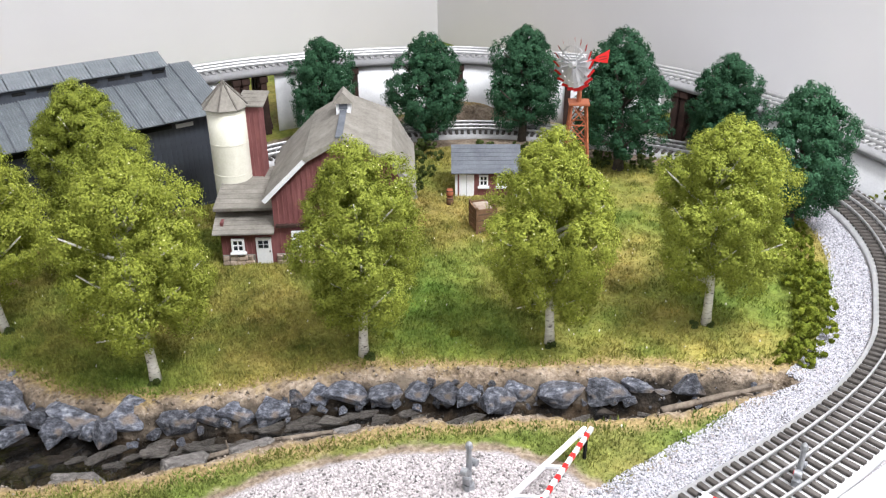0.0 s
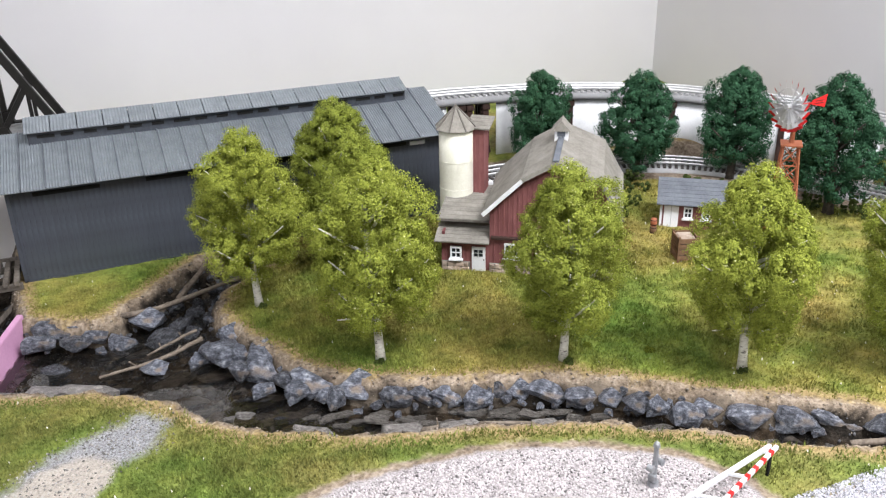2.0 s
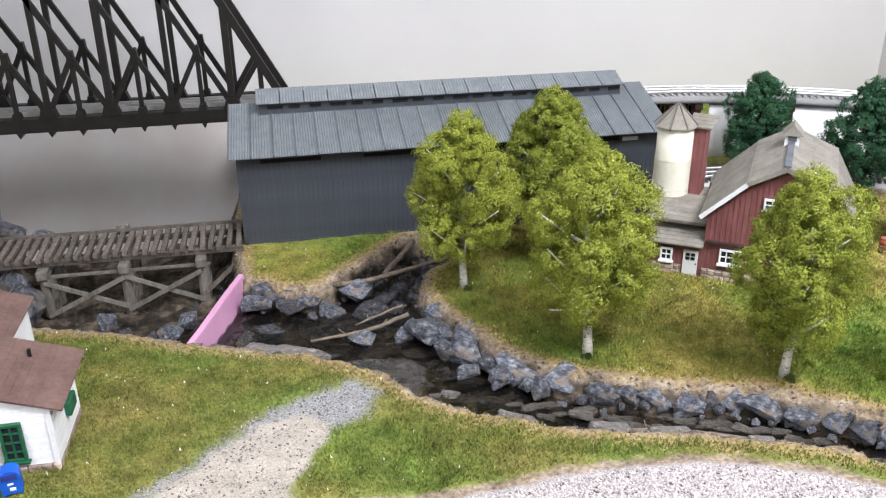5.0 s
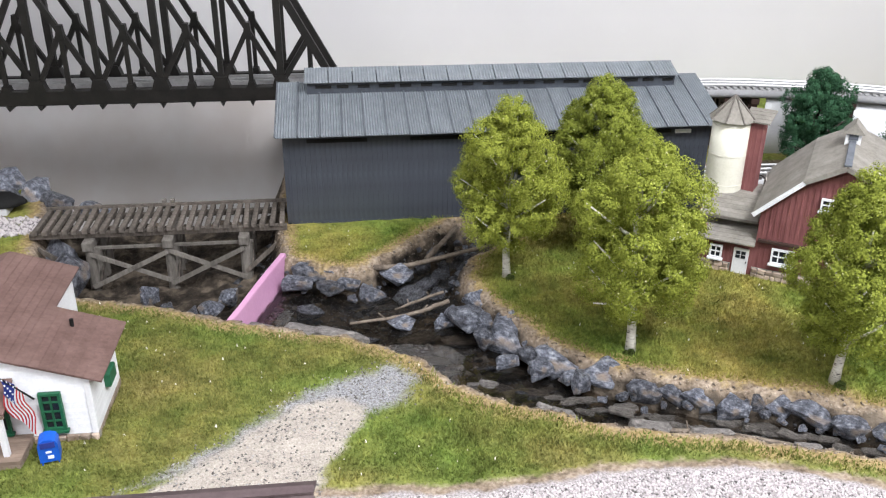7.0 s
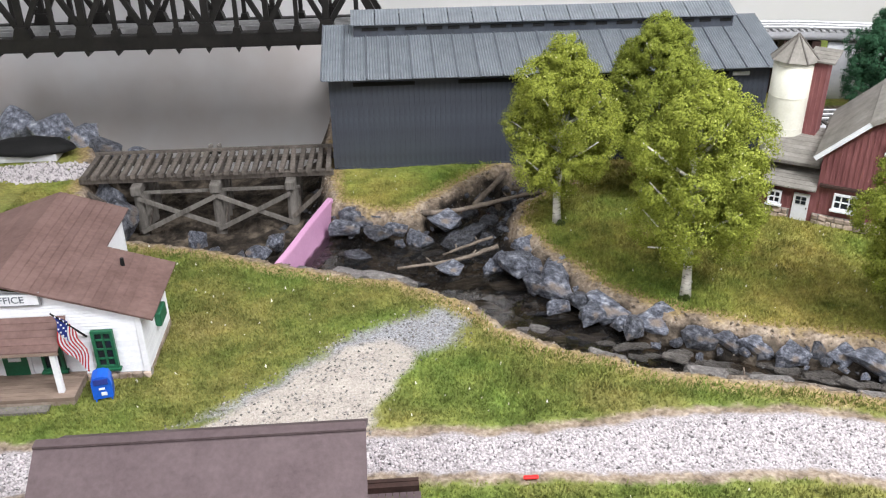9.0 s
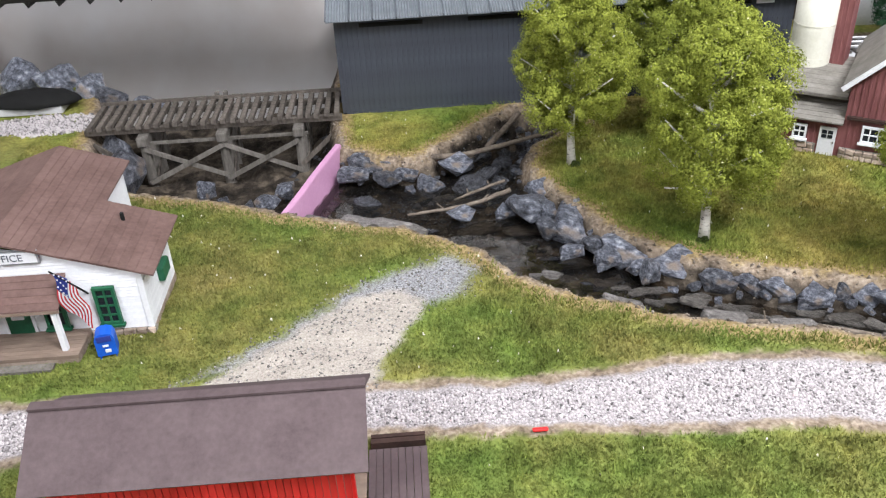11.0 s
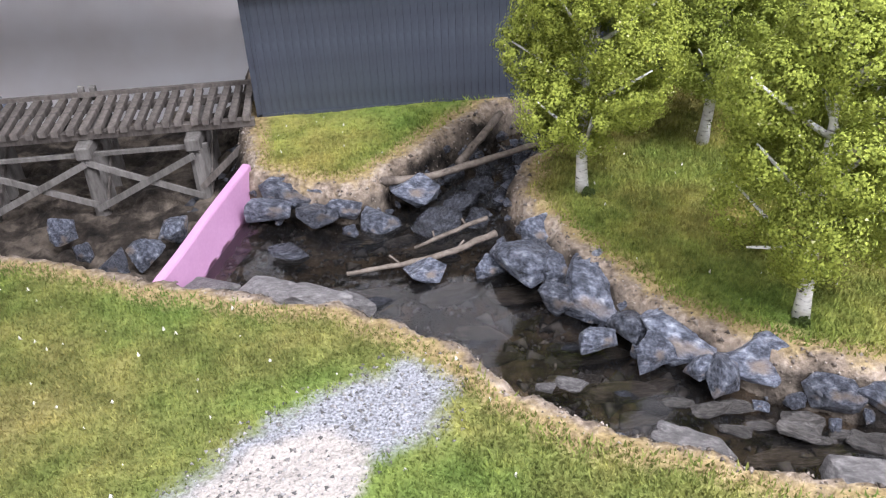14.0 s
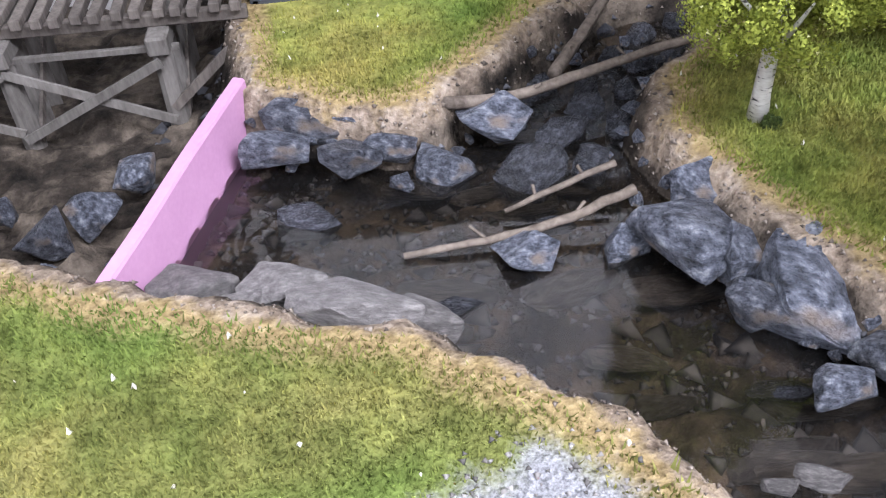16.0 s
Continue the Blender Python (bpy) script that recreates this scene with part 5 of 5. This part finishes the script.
def stacked_barrels():
    for k, z in enumerate((0, .10)):
        root = thing("barrel", 5.60, 7.70, at_ground(5.6, 7.7) - .005 + z, 0, "brown wooden barrel stacked beside the shed", "barrel", "barrels by the shed")
        part("staves", tube(B(), [(0, 0, 0), (0, 0, .05), (0, 0, .10)], [.035, .045, .035], 12), M_CRATE if k == 0 else M_RUST, root, "", True)
        for h in (.02, .08):
            part("hoop", tube(B(), [(0, 0, h - .004), (0, 0, h + .004)], [.043, .043], 12), M_BENT, root)


stacked_barrels()


def crate_wagon():
    root = thing("wooden_crate", 5.30, 6.80, at_ground(5.3, 6.8) - .005, -20, "dark brown slatted crate filled with straw", "crate")
    for y in (0, .26):
        for k in range(4):
            part("slat", box(B(), 0, y, .03 + k * .07, .24, y + .012, .085 + k * .07), M_CRATE, root)
    for x in (0, .228):
        for k in range(4):
            part("slat", box(B(), x, .012, .03 + k * .07, x + .012, .26, .085 + k * .07), M_CRATE, root)
    for x, y in ((0, 0), (.22, 0), (0, .25), (.22, .25)):
        part("post", box(B(), x, y - .006, 0, x + .022, y + .02, .32), M_CRATE, root)
    part("straw", box(B(), .02, .02, .02, .22, .25, .29, .02), M_FIELDSTONE, root, "tan straw filling")


crate_wagon()


def windmill():
    root = thing("windmill", 6.90, 6.95, at_ground(6.9, 6.95) - .01, -40, "orange steel windmill tower with a silver wheel and red vane", "windmill")
    h, b, t = 1.18, .17, .085
    legs = [(sx, sy) for sx in (-1, 1) for sy in (-1, 1)]
    for sx, sy in legs:
        part("leg", beam(B(), (sx * b, sy * b, 0), (sx * t, sy * t, h), .022), M_RUST, root)
    n = 5
    for k in range(n):
        z0, z1 = h * k / n, h * (k + 1) / n
        r0, r1 = b + (t - b) * k / n, b + (t - b) * (k + 1) / n
        for a in range(4):
            m = Matrix.Rotation(a * math.pi / 2, 3, "Z")
            part("cross_brace", beam(B(), m @ Vector((-r0, -r0, z0)), m @ Vector((r1, -r1, z1)), .012), M_RUST, root)
            part("cross_brace", beam(B(), m @ Vector((r0, -r0, z0)), m @ Vector((-r1, -r1, z1)), .012), M_RUST, root)
            part("girt", beam(B(), m @ Vector((-r1, -r1, z1)), m @ Vector((r1, -r1, z1)), .014), M_RUST, root)
    part("platform", box(B(), -.12, -.12, h, .12, .12, h + .02), M_RUST, root)
    part("mast", tube(B(), [(0, 0, h), (0, 0, 1.67)], [.03, .02], 8), M_RUST, root)
    turn = Matrix.Rotation(radians(40), 4, "Z")
    hub = part("hub", tube(B(), [turn @ Vector((-.16, 0, 1.65)), turn @ Vector((.05, 0, 1.65))], [.03, .03], 10), M_SILVER, root)
    wheel = part("rim", B(), M_SILVER, root)
    bm = B()
    ring = [turn @ Vector((-.12, .21 * math.cos(a), 1.65 + .21 * math.sin(a))) for a in np.linspace(0, math.tau, 25)]
    tube(bm, ring, [.006] * 25, 5)
    wheel.data = mesh_of(bm, M_SILVER)
    for k in range(18):
        a = k * math.tau / 18
        m = turn @ Matrix.Translation((-.12, 0, 1.65)) @ Matrix.Rotation(a, 4, "X")
        bm = B()
        vs = [bm.verts.new(m @ Vector(p)) for p in ((-.008, -.010, .05), (.008, .010, .05), (.034, .040, .265), (-.034, -.036, .265))]
        bm.faces.new(vs)
        bmesh.ops.solidify(bm, geom=bm.faces[:], thickness=.004)
        blade = part("blade", bm, M_SILVER, root)
        bm = B()
        vs = [bm.verts.new(m @ Vector(p)) for p in ((-.035, -.037, .263), (.035, .041, .263), (.037, .043, .300), (-.037, -.039, .300))]
        bm.faces.new(vs)
        bmesh.ops.solidify(bm, geom=bm.faces[:], thickness=.006)
        part("tip", bm, M_SCARLET, blade, "red blade tip")
    part("tail_boom", beam(B(), turn @ Vector((0, 0, 1.65)), turn @ Vector((.30, 0, 1.65)), .014), M_SCARLET, root)
    bm = poly_prism(B(), [(.22, 1.63), (.42, 1.58), (.44, 1.73), (.22, 1.68)], -.004, .004, "y")
    bmesh.ops.transform(bm, matrix=turn, verts=bm.verts)
    vane = part("vane", bm, M_SCARLET, root, "red tail vane")
    for z in (1.635, 1.665):
        bm = box(B(), .27, -.006, z, .40, .006, z + .008)
        bmesh.ops.transform(bm, matrix=turn, verts=bm.verts)
        part("marking", bm, M_BENT, vane)


windmill()


# ---- white station house ----
def flag_on_pole(parent):
    pole = part("flag_pole", tube(B(), [(-3.38, 5.38, .40), (-3.52, 5.20, .72)], [.008, .006], 8), M_BLACK, parent)
    a, b, down = Vector((-3.40, 5.35, .46)), Vector((-3.52, 5.20, .72)), Vector((.045, -.03, -.34))
    n = 13
    span = b - a

    def strip(u0, u1, v0, v1):
        bm = B()
        rows = []
        for i in range(7):
            v = v0 + (v1 - v0) * i / 6
            row = []
            for u in (u0, u1):
                p = b - span * u * 0.9 + down * v + Vector((.012, .02, 0)) * math.sin(7 * v + 4 * u)
                row.append(bm.verts.new(p))
            rows.append(row)
        for r0, r1 in zip(rows, rows[1:]):
            bm.faces.new((r0[0], r0[1], r1[1], r1[0]))
        bmesh.ops.solidify(bm, geom=bm.faces[:], thickness=.003)
        return bm
    for k in range(n):
        part("stripe", strip(k / n, (k + 1) / n, .42 if k < 7 else 0, 1), M_FLAGRED if k % 2 == 0 else M_WHITE, pole, "red stripe" if k % 2 == 0 else "white stripe")
    part("canton", strip(0, 7 / n, 0, .42), M_FLAGBLUE, pole, "blue canton")
    for i in range(4):
        for j in range(3):
            u, v = (.5 + i) / 4 * 7 / n, .42 * (.5 + j) / 3
            p = b - span * u * .9 + down * v + Vector((.012, .02, 0)) * math.sin(7 * v + 4 * u) + Vector((0, -.004, 0))
            part("star", box(B(), p.x - .006, p.y - .003, p.z - .006, p.x + .006, p.y, p.z + .006), M_WHITE, pole)


def clapboards(parent, outline, y, z0, z1, n):
    """Horizontal boards filling a gable outline (half-width as a function of height) on a wall facing -y."""
    for k in range(n):
        a, b = z0 + (z1 - z0) * k / n, z0 + (z1 - z0) * (k + 1) / n
        xa, xb = outline((a + b) / 2)
        bm = box(B(), xa, y - .012, a, xb, y, b)
        for v in bm.verts:
            if v.co.z > b - .001 and v.co.y < y - .005:
                v.co.y = y - .004
        part("clapboard", bm, M_WHITE, parent)


def station():
    root = thing("station_house", 0, 0, -.01, 0, "white clapboard station with brown shingle roof and green trim", "house")
    x0, x1, xr, y0, y1, e, r = -4.92, -2.98, -3.95, 5.40, 6.14, .545, .865
    gable = [(x0, .06), (x1, .06), (x1, e), (xr, r - .06), (x0, e)]
    part("wall", board_wall(gable, y0), M_WHITE, root, "white clapboard gable wall")
    part("wall", poly_prism(B(), [(y0 + .03, .06), (y1, .06), (y1, e), (y0 + .03, e)], x1 - .03, x1, "x"), M_WHITE, root)
    part("wall", poly_prism(B(), [(x0, .06), (-3.45, .06), (-3.45, e + .1), (xr, r - .05), (x0, e)], 6.85, 6.88, "y"), M_WHITE, root)
    part("wall", box(B(), -3.48, y1, .06, -3.45, 6.85, .64), M_WHITE, root)
    part("wall", box(B(), -3.45, y1 - .03, .06, x1 - .03, y1, e + .03), M_WHITE, root)
    part("wall", box(B(), x0, y0 + .03, .06, x0 + .03, 6.85, e), M_WHITE, root)
    clapboards(root, lambda z: (x0, x1) if z < e else (x0 + (z - e) / (r - e) * (xr - x0), x1 - (z - e) / (r - e) * (x1 - xr)), y0, .06, r - .07, 26)
    for k in range(14):
        z = .06 + k * .029
        part("clapboard", box(B(), x1, y0, z, x1 + .010, y1, z + .026), M_WHITE, root)
    part("corner_board", box(B(), x1 - .03, y0 - .018, .06, x1 + .014, y0 - .010, e), M_WHITE, root)
    stone_base(root, x0, x1 + .02, y0 - .006, .06, 1)
    part("foundation", box(B(), x1 - .02, y0, 0, x1 + .015, y1, .06), M_FIELDSTONE, root)
    # roof
    s = (r - e + .0) / (x1 - xr)
    ez = e - .11 * s
    shingled("roof", root, M_BROWNROOF, x1 + .11, y0 - .05, ez + .03, -3.42, y0 - .05, e + s * (x1 + 3.42) + .03, (0, .88, 0), 9, label="brown shingle roof")
    shingled("roof", root, M_BROWNROOF, -3.40, y0 - .05, e + s * (x1 + 3.40) + .028, xr, y0 - .05, r + .03, (0, 1.62, 0), 9, label="brown shingle roof")
    shingled("roof", root, M_BROWNROOF, x0 - .11, y0 - .05, ez + .03, xr, y0 - .05, r + .03, (0, 1.62, 0), 17, label="brown shingle roof")
    part("vent_pipe", tube(B(), [(-3.22, 6.0, .5), (-3.22, 6.0, .72)], [.016, .016], 10), M_BLACK, root, "black stove pipe")
    part("gable_board", box(B(), -3.44, 6.30, .56, -3.42, 6.36, .70), M_WHITE, root)
    # openings
    window(root, -3.265, .12, .16, .33, y0 - .012, 2, 4, M_GREEN, .014)
    window(root, -3.66, .12, .16, .28, y0 - .012, 2, 2, M_GREEN, .014)
    door = part("door", box(B(), -4.03, y0 - .024, .065, -3.85, y0 - .006, .40), M_GREEN, root, "green panelled door")
    part("panel", box(B(), -4.01, y0 - .03, .26, -3.87, y0 - .023, .38), M_GLASS, door)
    part("notice", box(B(), -3.985, y0 - .034, .215, -3.895, y0 - .024, .245), M_WHITE, door)
    part("door_frame", box(B(), -4.055, y0 - .02, .065, -4.03, y0, .43), M_WHITE, root)
    part("door_frame", box(B(), -3.85, y0 - .02, .065, -3.825, y0, .43), M_WHITE, root)
    window(root, -4.25, .12, .16, .28, y0 - .012, 2, 2, M_GREEN, .014)
    part("shutter_box", box(B(), x1 + .010, 5.72, .24, x1 + .06, 5.92, .36, .008), M_GREEN, root, "green box on the side wall")
    # sign
    sign = part("sign", box(B(), -4.32, y0 - .03, .69, -3.64, y0 - .016, .80), M_GREYPOST, root, "framed white name board")
    part("sign_face", box(B(), -4.305, y0 - .034, .702, -3.655, y0 - .03, .788), M_WHITE, sign)
    text = bpy.data.curves.new("lettering", "FONT")
    text.body, text.size, text.align_x, text.align_y, text.extrude = "POST OFFICE", .0078, "CENTER", "CENTER", .00015
    text.materials.append(M_SLATE)
    lettering = new("lettering", text)
    lettering.matrix_basis = pose(-.398, (y0 - .036) * S, .0745, 90, 0, 0)
    lettering.parent = sign
    # porch
    for k in range(7):
        part("porch_board", box(B(), -4.75, 5.06 + k * .047, .055, -3.44, 5.104 + k * .047, .085), M_PORCH, root)
    part("porch_skirt", box(B(), -4.75, 5.065, 0, -3.45, 5.385, .053), M_FIELDSTONE, root)
    part("step", box(B(), -4.7, 4.98, 0, -3.62, 5.058, .03), M_GREYWOOD, root)
    shingled("porch_roof", root, M_BROWNROOF, -4.8, 5.11, .455, -4.8, 5.40, .585, (1.30, 0, 0), 5, label="brown porch roof")
    part("porch_fascia", box(B(), -4.8, 5.105, .425, -3.50, 5.12, .45), M_PORCH, root)
    for x in (-3.55, -4.1, -4.7):
        part("porch_post", box(B(), x - .02, 5.12, .085, x + .02, 5.16, .45), M_WHITE, root)
    flag_on_pole(root)


station()


def mailbox():
    root = thing("mailbox", -3.26, 5.16, at_ground(-3.26, 5.16) - .004, 12, "blue street mailbox beside the station porch", "mailbox")
    bm = poly_prism(B(), [(-.07, .03), (.07, .03), (.07, .17), (.055, .205), (.02, .22), (-.02, .22), (-.055, .205), (-.07, .17)], -.06, .06, "y")
    part("body", bm, M_BLUE, root)
    for x in (-.06, .05):
        for y in (-.055, .045):
            part("leg", box(B(), x, y, 0, x + .012, y + .012, .035), M_BLUE, root)
    part("chute_door", box(B(), -.05, -.068, .155, .05, -.058, .20), M_FLAGBLUE, root, "darker blue pull-down door")
    part("label", box(B(), -.02, -.066, .11, .02, -.060, .125), M_WHITE, root, "small white label")
    part("label", box(B(), -.01, -.066, .06, .03, -.060, .085), M_WHITE, root, "small white label")


mailbox()


# ---- red covered bridge ----
def covered_bridge():
    root = thing("covered_bridge", 0, 0, -.01, 0, "red plank covered bridge with a dusty brown roof", "covered bridge")
    x0, x1, yn, yf, yr, e, r = -3.06, -1.34, 3.36, 3.92, 3.64, .60, .80
    n = 40
    w = (x1 - x0 - .1) / n
    for y, top in ((yn, .52), (yf, .58)):
        for k in range(n):
            h = top + RNG.normal(0, .004)
            part("plank", box(B(), x0 + .05 + k * w + .002, y - .012, .02, x0 + .05 + (k + 1) * w - .002, y + .004 * RNG.random(), h), M_BRIGHTRED, root)
    for k in range(7):
        x = x0 + .06 + k * (x1 - x0 - .12) / 6
        for y in (yn + .03, yf - .03):
            part("post", box(B(), x - .025, y - .02, 0, x + .025, y + .02, e), M_SCARLET, root)
        if k < 6:
            x2 = x + (x1 - x0 - .12) / 6
            part("truss_brace", beam(B(), (x, yn + .03, .45), (x + .12, yn + .03, e), .03), M_SCARLET, root)
            part("truss_brace", beam(B(), (x2, yn + .03, .45), (x2 - .12, yn + .03, e), .03), M_SCARLET, root)
    for y in (yn + .03, yf - .03):
        part("top_plate", box(B(), x0 + .04, y - .02, e - .02, x1 - .04, y + .02, e + .02), M_SCARLET, root)
    part("deck", box(B(), x0, yn + .01, .02, x1, yf - .01, .05), M_PORCH, root)
    for s in (0, 1):
        ye = yn - .11 if s == 0 else yf + .11
        a, b = Vector((x0 - .04, ye, e - .055)), Vector((x0 - .04, yr, r))
        part("roof", courses(*a, *b, (x1 - x0 + .10, 0, 0), 1, .016), M_COVER_ROOF, root, "dusty brown card roof")
    part("ridge_strip", box(B(), x0 - .04, yr - .015, r + .005, x1 + .06, yr + .05, r + .02), M_COVER_ROOF, root)
    for x in (x0 + .02, x1 - .04):
        part("portal_gable", poly_prism(B(), [(yn - .05, e - .03), (yf + .05, e - .03), (yr, r - .02)], x, x + .02, "x"), M_BRIGHTRED, root)
    # ramp of planks at the end
    for k in range(8):
        part("ramp_plank", box(B(), x1 + .01 + k * .045, 3.0, .02, x1 + .052 + k * .045, 3.92, .05), M_COVER_ROOF, root)
    part("ramp_rail", box(B(), x1 + .02, 3.95, .0, x1 + .36, 3.99, .07), M_BENT, root)
    part("ramp_rail", box(B(), x1 + .02, 4.02, .0, x1 + .36, 4.05, .05), M_BENT, root)


covered_bridge()
scrap = tagged(part("red_scrap", box(B(), -.30, 4.0, .0, -.20, 4.03, .02, .006), M_SCARLET), "small bright red strip lying on the roadside", "scrap")


# ---- crossing ----
def crossing_gate(tip, foot, side, rest):
    root = thing("crossing_gate", 0, 0, 0, 0, "white crossing gate with red stripes resting on a black post" if rest else "white crossing gate with red stripes beside the track", "crossing gate", "crossing gates")
    tip, foot, side = Vector(tip), Vector(foot), Vector(side)
    for s in (0, 1):
        a, b = foot + side * (2.2 * s), tip + side * s * .35
        part("arm", beam(B(), a, b, .028, .03), M_WHITE, root)
        for k in range(2, 20, 2):
            p, q = a.lerp(b, k / 20), a.lerp(b, (k + .8) / 20)
            if s:
                part("stripe", beam(B(), p, q, .030, .032), M_SCARLET, root, "red reflective stripe")
    for k in (.35, .62, .92):
        part("spacer", beam(B(), foot.lerp(tip, k), (foot + side * 2.2).lerp(tip + side * .35, k), .02), M_WHITE, root)
    if rest:
        x, y = tip.x - .005, tip.y - .02
        part("rest_post", box(B(), x - .01, y - .01, at_ground(x, y), x + .01, y + .01, tip.z - .01), M_BLACK, root, "slim black rest post")
    else:
        part("tip_lamp", tube(B(), [tip - Vector((0, 0, .06)), tip + Vector((0, 0, .02))], [.014, .014], 8), M_BLACK, root, "black lamp on the tip")
    part("pivot_post", box(B(), foot.x - .03, foot.y - .15, at_ground(foot.x, foot.y), foot.x + .09, foot.y + .02, foot.z + .04, .01), M_GREYPOST, root)


crossing_gate((3.64, 3.40, .26), (2.33, 3.07, .25), (.10, -.085, 0), True)
crossing_gate((3.70, 2.45, .30), (3.78, 1.35, .28), (.09, .01, 0), False)
tagged(part("concrete_pad", box(B(), 4.5, 1.7, -.02, 5.3, 2.06, .06, .01), M_BED), "pale grey concrete pad beside the track", "concrete pad")


def signal(x, y, h, rz):
    root = thing("crossing_signal", x, y, at_ground(x, y), rz, "grey metal crossing signal with round lamp hoods", "signal", "crossing signals")
    part("mast", tube(B(), [(0, 0, 0), (0, 0, h)], [.022, .018], 10), M_GREYPOST, root)
    part("cap", tube(B(), [(0, 0, h), (0, 0, h + .03), (0, 0, h + .05)], [.028, .022, .004], 10), M_GREYPOST, root)
    part("base", tube(B(), [(0, 0, 0), (0, 0, .04)], [.045, .04], 10), M_GREYPOST, root)
    part("lamp_arm", box(B(), -.07, -.01, h * .5, .07, .01, h * .5 + .016), M_GREYPOST, root)
    for s in (-.06, .06):
        lamp = part("lamp_hood", tube(B(), [(s, -.03, h * .5 + .01), (s, .02, h * .5 + .01)], [.026, .026], 14), M_GREYPOST, root)
        part("lens", tube(B(), [(s, .02, h * .5 + .01), (s, .025, h * .5 + .01)], [.02, .018], 14), M_FLAGRED, lamp)
    part("junction_box", box(B(), -.04, -.03, .05, .0, .03, .11, .006), M_GREYPOST, root)


signal(2.78, 3.62, .35, 20)
signal(4.56, 2.30, .36, 20)


# ---- back left corner ----
def dark_cover():
    root = thing("dark_cover", -5.45, 10.1, at_ground(-5.4, 10.1), 0, "black domed cover on a low grey block", "cover")
    part("block", box(B(), -.45, -.1, 0, .35, .25, .10, .01), M_BED, root)
    bm = B()
    bmesh.ops.create_icosphere(bm, subdivisions=3, radius=1)
    for v in bm.verts:
        v.co = Vector((v.co.x * .55, v.co.y * .25 + .08, .1 + max(0, v.co.z) * .16 + .03 * noise.noise(v.co * 3)))
    part("cover", bm, M_BLACK, root, "", True)


dark_cover()
chips("yard_gravel", scatter(5000, -6.2, -4.6, 9.2, 10.2, lambda x, y: np.hypot((x + 5.2) / .7, (y - 9.65) / .3) < .8 + .3 * RNG.random(x.shape)), .028, M_CHIP, "white gravel heap by the trestle")
